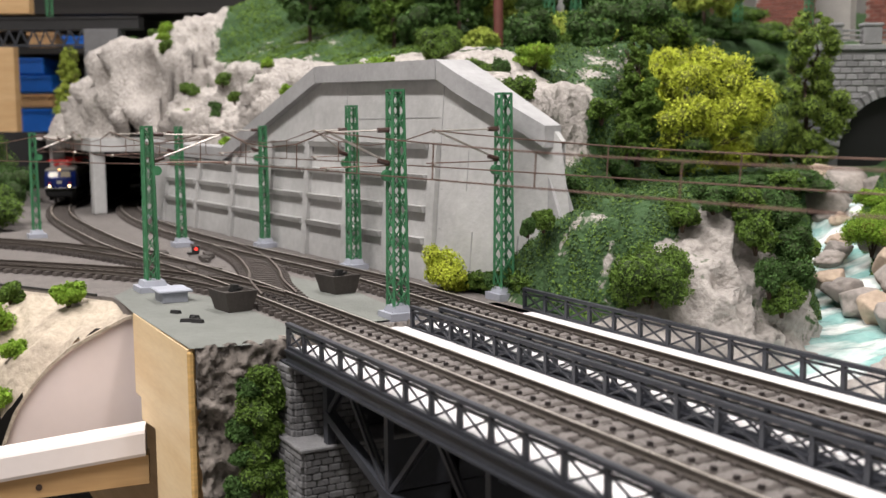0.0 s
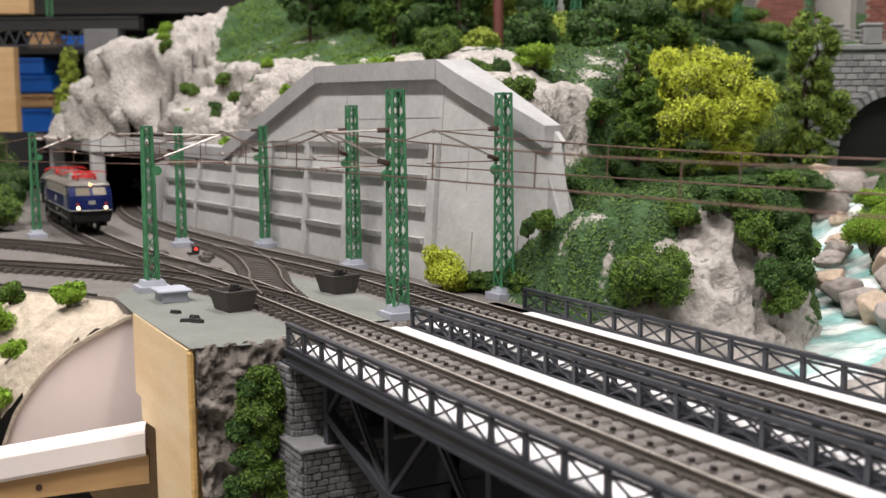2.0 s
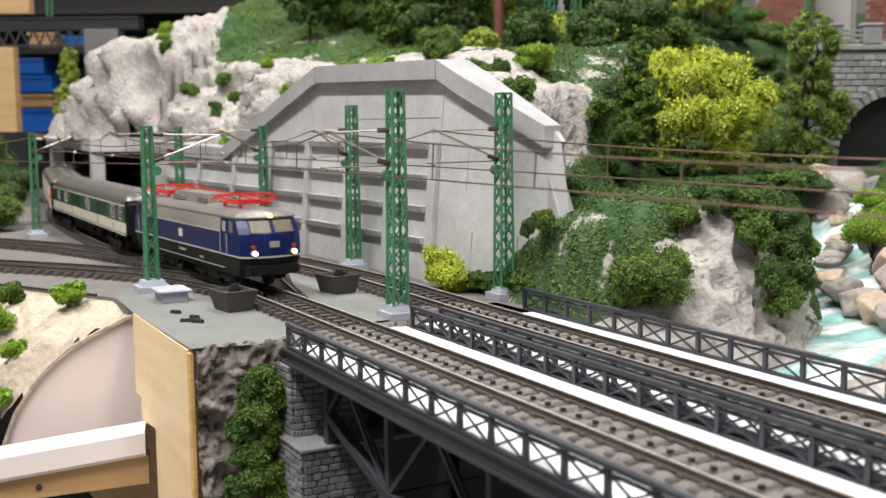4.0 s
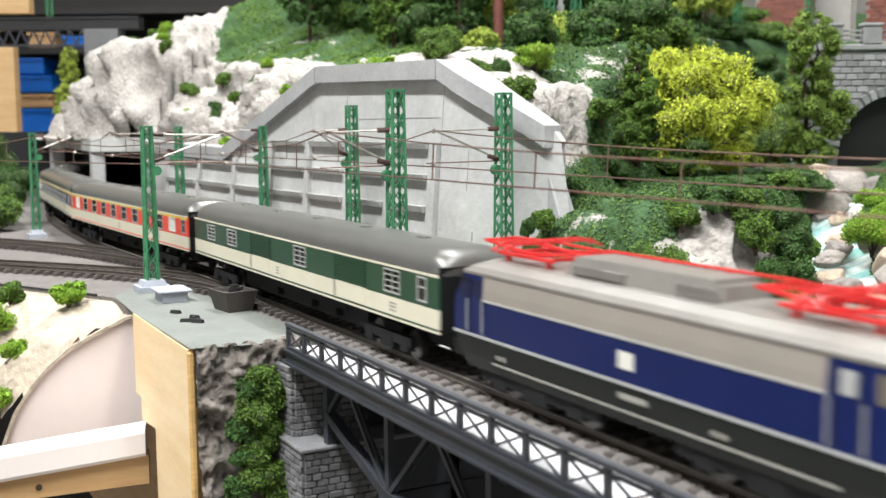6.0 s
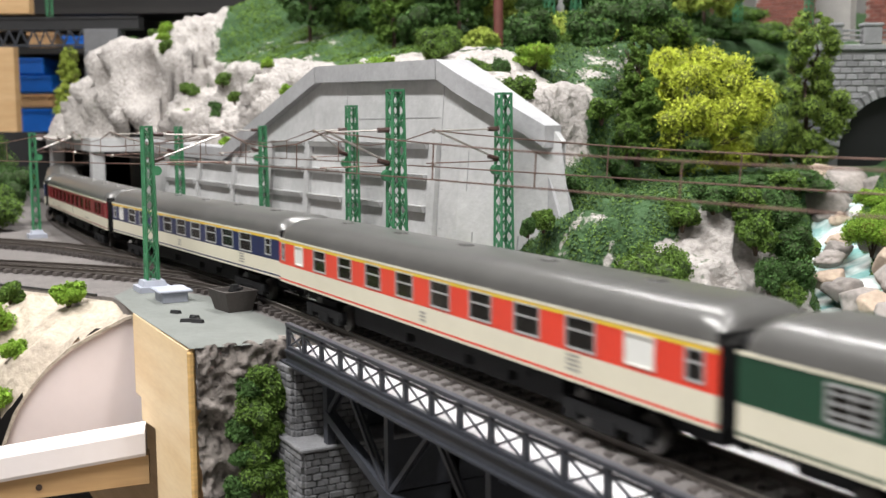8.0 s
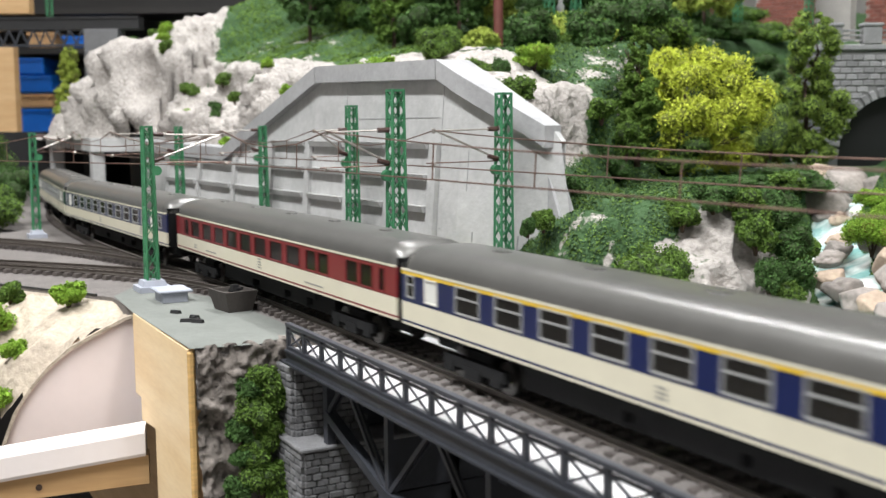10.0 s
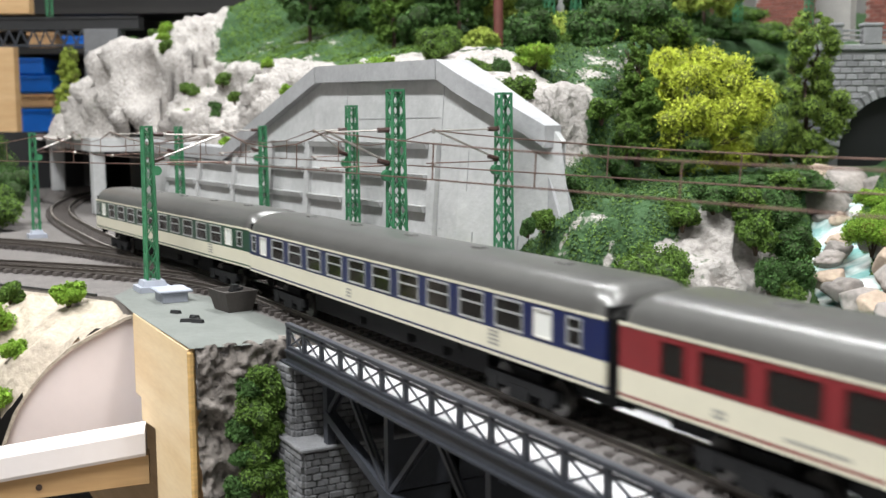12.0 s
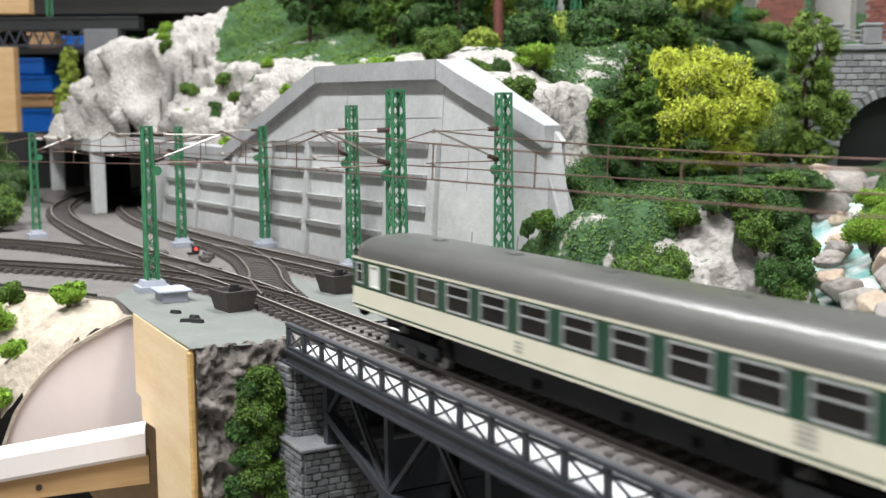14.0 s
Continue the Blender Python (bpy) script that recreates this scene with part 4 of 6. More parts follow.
def limbs(bm, h, spread, seed, n=9, r0=2.2):
    r = random.Random(seed)
    p = Vector((0, 0, -4))
    pts = [p]
    for k in range(1, 6):
        pts.append(Vector((r.uniform(-1, 1) * h * 0.012 * k, r.uniform(-1, 1) * h * 0.012 * k, h * 0.9 * k / 5)))
    for k in range(5):
        tube(bm, pts[k], pts[k + 1], r0 * (1 - k / 6), 7, r0 * (1 - (k + 1) / 6))
    for i in range(n):
        t = 0.3 + 0.6 * i / n
        base = pts[0].lerp(pts[-1], t)
        a = i * 2.4 + r.random()
        l = spread * (1.05 - t * 0.6) * r.uniform(0.65, 1.0)
        tip = base + Vector((math.cos(a) * l, math.sin(a) * l, h * 0.13))
        tube(bm, base, tip, r0 * 0.4 * (1.1 - t), 5, 0.25)
        for j in (-1, 1):
            mid = base.lerp(tip, 0.55)
            tube(bm, mid, mid + Vector((math.cos(a + j * 0.8) * l * 0.45, math.sin(a + j * 0.8) * l * 0.45, h * 0.07)), 0.4, 4, 0.2)


def tree(x, y, z, h, rx, mat, label, shape="round", n=7000, size=1.6, seed=1, bare=0.12):
    t = thing("tree", label, "tree", "trees", P(x, y, z))
    bm = B()
    limbs(bm, h, rx, seed)
    part("trunk", bm, M_TRUNK, t, "brown trunk with limbs")
    r = random.Random(seed)
    blobs = []
    if shape == "round":
        for i in range(130):
            u = r.uniform(-0.8, 1.0)
            a = i * 2.4 + r.random() * 0.6
            m = (1 - abs(u) ** 2.3) ** 0.5 * r.uniform(0.45, 0.95) ** 0.6
            q = r.uniform(0.10, 0.19)
            zc = h * (bare + (1 - bare) * (0.46 + 0.47 * u))
            blobs.append((rx * m * 0.9 * math.cos(a), rx * m * 0.9 * math.sin(a), zc, rx * q * 1.15, rx * q * 1.15, rx * q * 0.95))
    elif shape == "column":
        for i in range(60):
            u = i / 59
            a = i * 2.4 + r.random()
            wdt = rx * (0.8 + 0.2 * math.sin(u * 11 + seed)) * (1 if u < 0.7 else 1 - (u - 0.7) * 2.2)
            m = r.uniform(0.35, 0.78)
            q = r.uniform(0.26, 0.4)
            blobs.append((wdt * m * math.cos(a), wdt * m * math.sin(a), h * (bare + (0.97 - bare) * u), wdt * q, wdt * q, max(wdt * q * 0.8, 2.0)))
    else:
        for i in range(34):
            u = i / 33
            a = i * 2.4
            wdt = rx * (1 - u) + 2
            blobs.append((wdt * 0.55 * math.cos(a), wdt * 0.55 * math.sin(a), h * (bare + (0.99 - bare) * u), wdt * 0.55, wdt * 0.55, h * 0.045))
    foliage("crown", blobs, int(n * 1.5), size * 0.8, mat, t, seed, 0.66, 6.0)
    return t


def ground_z(x, y):
    """Top of the sculpted land near a place."""
    p = LAND_PTS[0]
    d = (p[:, 0] - x) ** 2 + (p[:, 1] - y) ** 2
    return float(p[np.argsort(d)[:6], 2].max())


def build_plants():
    b = bush
    # beside the bridges
    b(23.4, 131.2, 16.5, 24.5, 19.6, 18.2, M_LEAF_M, "dense mid green bush on the pale rock outcrop", 7500, 1.1, 700)
    b(7.9, 163.5, 40.7, 10.5, 8.4, 8.3, M_LEAF_M, "small green shrub on the tip of the outcrop", 2400, 1.1, 701)
    b(16.8, 174.3, 49.4, 13.3, 10.6, 8.3, M_LEAF_D, "dark ivy hanging over the pale rock outcrop", 2600, 1.1, 702)
    b(24.5, 187.8, 45.0, 13.9, 11.1, 10.0, M_LEAF_M, "dark ivy hanging over the pale rock outcrop", 2800, 1.1, 703)
    b(25.6, 207.0, 41.5, 13.7, 11.0, 12.0, M_LEAF_D, "dark ivy hanging over the pale rock outcrop", 2800, 1.1, 704)
    b(35.8, 183.5, 32.7, 10.9, 8.7, 9.8, M_LEAF_M, "dark ivy hanging over the pale rock outcrop", 2600, 1.1, 705)
    b(34.0, 206.2, 27.0, 13.6, 10.9, 12.4, M_LEAF_D, "dark ivy hanging over the pale rock outcrop", 2800, 1.1, 706)
    b(32.0, 220.2, 22.7, 9.2, 7.4, 9.8, M_LEAF_M, "dark ivy hanging over the pale rock outcrop", 1800, 1.1, 707)
    b(43.5, 201.6, 11.6, 11.1, 8.9, 12.2, M_LEAF_D, "dark ivy hanging over the pale rock outcrop", 2600, 1.1, 708)
    b(47.0, 189.6, 4.5, 11.5, 9.2, 9.8, M_LEAF_M, "dark ivy hanging over the pale rock outcrop", 2600, 1.1, 709)
    b(46.1, 182.3, 14.7, 8.1, 6.5, 10.8, M_LEAF_D, "dark ivy hanging over the pale rock outcrop", 2000, 1.1, 710)
    b(-4.3, 213.6, 53.7, 15.5, 12.4, 5.4, M_LEAF_D, "dark ivy hanging over the pale rock outcrop", 1800, 1.1, 711)
    b(-3.6, 242.5, 54.0, 14.2, 11.4, 6.2, M_LEAF_M, "dark ivy hanging over the pale rock outcrop", 1800, 1.1, 712)
    b(-111.7, 211.9, 59.4, 15.0, 12.0, 11.6, M_LEAF_D, "dark green bush on the embankment", 2600, 1.1, 713)
    b(-130.0, 237.9, 74.7, 10.7, 8.5, 14.2, M_LEAF_M, "green bush below the tall tree", 2200, 1.1, 714)
    b(-63.9, 149.4, 48.6, 9.0, 7.2, 10.8, M_LEAF_D, "dark bush beside the wall end", 2200, 1.1, 715)
    b(-97.6, 194.7, 91.5, 11.2, 8.9, 7.9, M_LEAF_M, "dull green shrub on the mossy slope", 1800, 1.1, 716)
    b(-33.9, 112.0, 37.5, 7.2, 5.8, 6.1, M_LEAF_M, "small green bush at the wall foot", 1700, 1.1, 717)
    b(-36.2, 104.3, 33.9, 4.7, 3.8, 5.0, M_LEAF_D, "small dark bush at the wall foot", 1100, 1.1, 718)
    b(-19.8, 329.8, 23.5, 20.3, 16.2, 16.1, M_LEAF_L, "bright green bush overhanging the stream", 4600, 1.1, 719)
    b(-36.5, 352.6, 37.9, 16.0, 12.8, 8.7, M_LEAF_L, "bright green shrub on the stream bank", 2600, 1.1, 720)
    b(-227.0, 458.7, 80.3, 17.9, 14.3, 24.5, M_LEAF_G, "olive green bush between the trees", 3000, 1.1, 721)
    b(-344.5, 565.4, 138.9, 27.7, 22.2, 15.5, M_LEAF_D, "dark clipped hedge on the upper level", 2600, 1.1, 722)
    b(-346.1, 474.5, 153.9, 23.0, 18.4, 9.4, M_LEAF_M, "green hedge on the upper level", 2200, 1.1, 723)
    b(-360.8, 519.5, 138.8, 29.9, 23.9, 17.4, M_LEAF_D, "dark hedge behind the yellow tree", 2600, 1.1, 724)
    b(-344.5, 537.7, 125.0, 27.2, 21.8, 16.3, M_LEAF_D, "dark hedge behind the yellow tree", 2600, 1.1, 725)
    b(-308.9, 545.5, 120.1, 22.4, 17.9, 17.1, M_LEAF_D, "dark hedge behind the olive tree", 2400, 1.1, 726)
    b(-178.9, 202.1, 126.7, 18.3, 14.7, 8.8, M_LEAF_L, "light green shrub on the hill edge", 2800, 1.1, 727)
    b(-167.4, 153.6, 116.1, 11.1, 8.9, 9.0, M_LEAF_M, "green bush above the wall coping", 2000, 1.1, 728)
    b(-95.8, 137.4, 101.5, 11.8, 9.4, 9.3, M_LEAF_M, "green bush above the wall coping", 2400, 1.1, 729)
    b(-139.3, 153.5, 116.0, 6.7, 5.4, 8.0, M_LEAF_D, "dark green bush above the wall coping", 1400, 1.1, 730)
    b(-99, 93, 8, 19, 12, 15, M_LEAF_Y, "yellow green bush between track and wall", 3600, 1.2, 9)
    b(60, 112, -16, 9, 7, 7, M_LEAF_D, "small dark bush at the foot of the outcrop", 1000, 1.2, 14)
    # flock and shrubs on the bank at the foot of the wall
    for k, (x, y, z, rx, ry, rz) in enumerate(((-84, 106, 2, 18, 8, 6), (-66, 108, 4, 16, 8, 7), (-50, 112, 5, 14, 8, 7), (-34, 118, 9, 14, 8, 7))):
        b(x, y, z, rx, ry, rz, (M_LEAF_M, M_LEAF_D)[k % 2], "low green shrub on the bank at the wall foot", 2600, 1.1, 500 + k)
    # on the wall and rock crest
    b(-240, 124, 124, 17, 8, 5.5, M_LEAF_L, "light green creeper on the wall coping", 1500, 1.2, 15)
    b(-272, 124, 123, 12, 7, 4.5, M_LEAF_L, "light green creeper on the wall coping", 1000, 1.2, 16)
    b(-282, 190, ground_z(-282, 190) + 11, 17, 17, 13, M_LEAF_M, "round green bush on the rock crest", 2600, 1.3, 17)
    b(-258, 184, ground_z(-258, 184) + 6, 10, 10, 15, M_LEAF_M, "green bush on the rock crest", 1600, 1.3, 18)
    b(-232, 160, ground_z(-232, 160) + 4, 11, 10, 9, M_LEAF_M, "green bush above the wall coping", 1500, 1.3, 34)
    b(-185, 330, 62, 24, 24, 14, M_LEAF_M, "green bush below the trees", 2600, 1.4, 25)
    b(-130, 385, 46, 30, 28, 12, M_LEAF_D, "dark green shrub beside the boulders", 2600, 1.4, 28)
    for k, (x, y, dz, r, m) in enumerate(((-720, 108, 4, 8, M_LEAF_M), (-610, 125, -24, 7, M_LEAF_D), (-640, 142, 2, 9, M_LEAF_M), (-560, 128, -28, 7, M_LEAF_M), (-690, 118, -30, 6, M_LEAF_M),
                                          (-800, 118, 2, 10, M_LEAF_M), (-850, 112, -10, 8, M_LEAF_M), (-770, 122, 2, 9, M_LEAF_L), (-520, 155, 0, 8, M_LEAF_D), (-880, 128, 0, 9, M_LEAF_M))):
        b(x, y, ground_z(x, y) + 2, r * 1.2, r, r, m, "small green tuft growing in the rock", 900, 1.3, 40 + k, 5)
    # front slope
    for k, (x, y, z, r, m, lb) in enumerate(((-178, -88, -9, 9.5, M_LEAF_L, "small bright green bush on the cream rock"), (-196, -124, -27, 13, M_LEAF_L, "bright green bush on the cream rock slope"),
                                             (-188, -140, -36, 11, M_LEAF_L, "bright green bush at the slope edge"), (-300, -150, -14, 24, M_LEAF_M, "green bush beside the siding"),
                                             (-262, -152, -26, 18, M_LEAF_O, "olive green bush beside the siding"), (-228, -152, -36, 14, M_LEAF_O, "olive green bush on the slope"),
                                             (-330, -168, 0, 26, M_LEAF_D, "dark green bush beside the siding"), (-290, -178, 0, 22, M_LEAF_O, "olive bush beside the siding"), (-215, -112, 0, 8, M_LEAF_M, "small green bush on the cream rock"), (-160, -118, 0, 7, M_LEAF_L, "bright green bush near the board"), (-240, -128, 0, 12, M_LEAF_M, "green bush on the cream rock"), (-250, -170, 0, 16, M_LEAF_D, "dark bush on the lower slope"), (-150, -128, 0, 9, M_LEAF_L, "bright bush at the board end"), (-170, -152, -52, 8, M_LEAF_L, "bright green bush at the board edge"), (-205, -148, -42, 10, M_LEAF_O, "olive bush on the slope"))):
        b(x, y, float(front_z(np.array(x), np.array(y))) + r * 0.55, r, r, r * 0.85, m, lb, int(120 * r + 900), 1.3, 60 + k)
    # on the abutment face
    for k, (x, y, z, r) in enumerate(((-8, -40.3, -18.7, 8.4), (-8, -48.0, -21.9, 5.6), (-8, -37.2, -26.9, 6.6), (-6, -46.6, -30.5, 8.9), (-6, -52.7, -37.1, 6.5), (-6, -40.1, -39.0, 7.6), (-5, -46.2, -46.0, 8.5), (-4, -52.5, -48.3, 5.6), (-4, -37.2, -55.5, 6.2), (-2, -45.2, -57.1, 9.9), (-2, -54.7, -60.9, 7.1), (-2, -36.9, -64.0, 8.6))):
        b(x, y, z, r * 0.8, r, r, (M_LEAF_M, M_LEAF_D, M_LEAF_M)[k % 3], "green ivy clump clinging to the torn abutment rock", 1700, 1.05, 740 + k, 7)
    # trees
    tree(-213, 356, 32, 108, 69, M_LEAF_Y, "yellow green broadleaf tree with airy crown", "round", 30000, 1.35, 2)
    tree(-140.9, 255.7, 60.1, 86, 17, M_LEAF_M, "tall mid green broadleaf tree", "column", 12000, 1.25, 3, 0.02)
    tree(-232, 505, 46, 130, 38, M_LEAF_G, "tall olive green tree with lobed crown", "column", 16000, 1.5, 4, 0.02)
    tree(-252, 478, 50, 70, 24, M_LEAF_O, "small green tree beside the stone arch", "column", 5000, 1.7, 5, 0.02)
    far = ((-640, 235, 110, 34, M_LEAF_D, "round"), (-700, 285, 130, 40, M_LEAF_D, "round"), (-600, 300, 150, 40, M_LEAF_M, "round"), (-540, 330, 170, 38, M_LEAF_D, "fir"), (-520, 270, 70, 24, M_LEAF_M, "round"),
           (-480, 360, 175, 42, M_LEAF_O, "column"), (-450, 300, 120, 28, M_LEAF_D, "round"), (-560, 470, 210, 50, M_LEAF_D, "fir"), (-640, 420, 210, 52, M_LEAF_D, "fir"), (-470, 470, 190, 44, M_LEAF_D, "round"),
           (-420, 560, 150, 46, M_LEAF_O, "round"), (-520, 600, 220, 50, M_LEAF_D, "fir"), (-760, 470, 240, 60, M_LEAF_D, "fir"), (-700, 640, 240, 60, M_LEAF_D, "fir"), (-880, 380, 200, 55, M_LEAF_D, "fir"), (-1000, 330, 170, 50, M_LEAF_M, "round"),
           (-950, 200, 60, 26, M_LEAF_O, "round"), (-1172, 91, 135, 26, M_LEAF_O, "column"))
    for k, (x, y, h, rx, m, sh) in enumerate(far):
        tree(x, y, ground_z(x, y) - 3, h, rx, m, {"round": "dark green broadleaf tree on the hill", "fir": "tall dark fir tree on the hill", "column": "slender green tree on the hill"}[sh], sh, 5200, 2.7, 100 + k, 0.1)
    under = random.Random(4)
    for k in range(34):
        x, y = under.uniform(-700, -250), under.uniform(270, 420)
        r = under.uniform(14, 30)
        b(x, y, ground_z(x, y) + r * 0.55, r, r, r * 0.85, (M_LEAF_D, M_LEAF_M, M_LEAF_D, M_LEAF_O)[k % 4], "shrub in the undergrowth of the wooded hill", 1700, 2.2, 300 + k, 7)
    deep = random.Random(8)
    for k in range(26):
        x, y = deep.uniform(-900, -330), deep.uniform(520, 900)
        if y > 640 and x > -700:
            x -= 320
        tree(x, y, ground_z(x, y) - 3, deep.uniform(130, 220), deep.uniform(38, 56), M_LEAF_D, "tall dark fir tree deep in the wood", "fir", 3000, 3.4, 200 + k, 0.06)
    for k, (x, y, rx, ry, rz) in enumerate(((-430, 560, 34, 20, 14), (-470, 640, 40, 22, 16), (-500, 720, 40, 24, 16), (-390, 500, 30, 20, 13), (-560, 680, 34, 30, 20), (-350, 420, 34, 26, 14), (-330, 360, 30, 24, 13), (-400, 450, 36, 26, 15), (-600, 780, 40, 26, 16), (-330, 560, 20, 16, 10), (-362, 600, 24, 18, 11), (-395, 630, 24, 18, 11), (-310, 522, 16, 14, 8), (-340, 500, 18, 16, 9))):
        b(x, y, ground_z(x, y) + rz * 0.5, rx, ry, rz, (M_LEAF_D, M_LEAF_D, M_LEAF_M)[k % 3], "dark clipped hedge on the upper level", 2600, 2.0, 400 + k)
    for k, (x, y, dz, r, m) in enumerate(((-690, 125, 0, 9, M_LEAF_M), (-745, 112, 0, 8, M_LEAF_L), (-830, 100, 0, 9, M_LEAF_M), (-800, 90, 0, 8, M_LEAF_D), (-590, 118, 0, 7, M_LEAF_D), (-660, 110, 0, 6, M_LEAF_L), (-540, 112, 0, 7, M_LEAF_L), (-870, 80, 0, 9, M_LEAF_M), (-470, 128, 0, 6, M_LEAF_L), (-430, 130, 0, 6, M_LEAF_L))):
        b(x, y, ground_z(x, y) + 1, r * 1.3, r, r, m, "green weeds growing in a rock crevice", 900, 1.3, 430 + k, 5)
    # bush row left of the tunnel mouth
    for k, (x, y, z, r) in enumerate(((-610, -78, 14, 26), (-660, -60, 30, 30), (-720, -92, 22, 34), (-800, -70, 40, 40), (-900, -60, 45, 45))):
        b(x, y, z, r, r, r * 0.95, M_LEAF_D if k % 2 else M_LEAF_M, "dark green bushes beside the tunnel mouth", 3000, 1.8, 80 + k)


build_plants()


def scatter_turf():
    """Coarse green flock on the embankment and hill, thick where the land is turfed."""
    c = np.concatenate([p[q] for p, q, g in LAND_FACES])
    mid = c.mean(1)
    nrm = np.cross(c[:, 2] - c[:, 0], c[:, 3] - c[:, 1])
    area = np.linalg.norm(nrm, axis=1)
    nrm /= area[:, None] + 1e-9
    green = np.concatenate([g[q].mean(1) for p, q, g in LAND_FACES])
    r = np.random.RandomState(11)
    specs = (("turf", M_LEAF_M, 90000, (-330, 30), (105, 420), 0.75, "fine mid green flock on the embankment"), ("turf", M_MOSS, 150000, (-330, 30), (105, 420), 0.8, "dark green flock on the embankment"),
             ("turf", M_LEAF_M, 60000, (-1000, -330), (140, 460), 1.4, "green flock on the hill meadow"))
    for name, mat, n, bx, by, size, label in specs:
        ok = (mid[:, 0] > bx[0]) & (mid[:, 0] < bx[1]) & (mid[:, 1] > by[0]) & (mid[:, 1] < by[1])
        fleck = np.sin(mid[:, 0] * 0.11 + 2 * size) * np.sin(mid[:, 1] * 0.13) + np.sin(mid[:, 0] * 0.31 + mid[:, 2] * 0.27)
        w = area * ok * np.clip(green - 0.36, 0, 1) * np.clip(0.65 + 0.5 * fleck, 0.06, 1.5)
        k = r.choice(len(w), n, p=w / w.sum())
        u, v = r.rand(n, 1), r.rand(n, 1)
        q = c[k]
        p = (q[:, 0] * (1 - u) + q[:, 1] * u) * (1 - v) + (q[:, 3] * (1 - u) + q[:, 2] * u) * v + nrm[k] * r.uniform(-0.4, 1.5, (n, 1))
        d = nrm[k] + r.normal(scale=0.6, size=(n, 3))
        d /= np.linalg.norm(d, axis=1, keepdims=True)
        a = np.cross(d, r.normal(size=(n, 3)))
        a /= np.linalg.norm(a, axis=1, keepdims=True)
        e = np.cross(d, a)
        s = size * r.uniform(0.5, 1.3, (n, 1))
        vv = np.stack([p - a * s, p - e * s * 0.6, p + a * s, p + e * s * 0.6], 1).reshape(-1, 3)
        tagged(part(name, raw(name, vv, np.arange(4 * n).reshape(n, 4).tolist(), mat), None), label, "turf", kind="stuff")


scatter_turf()


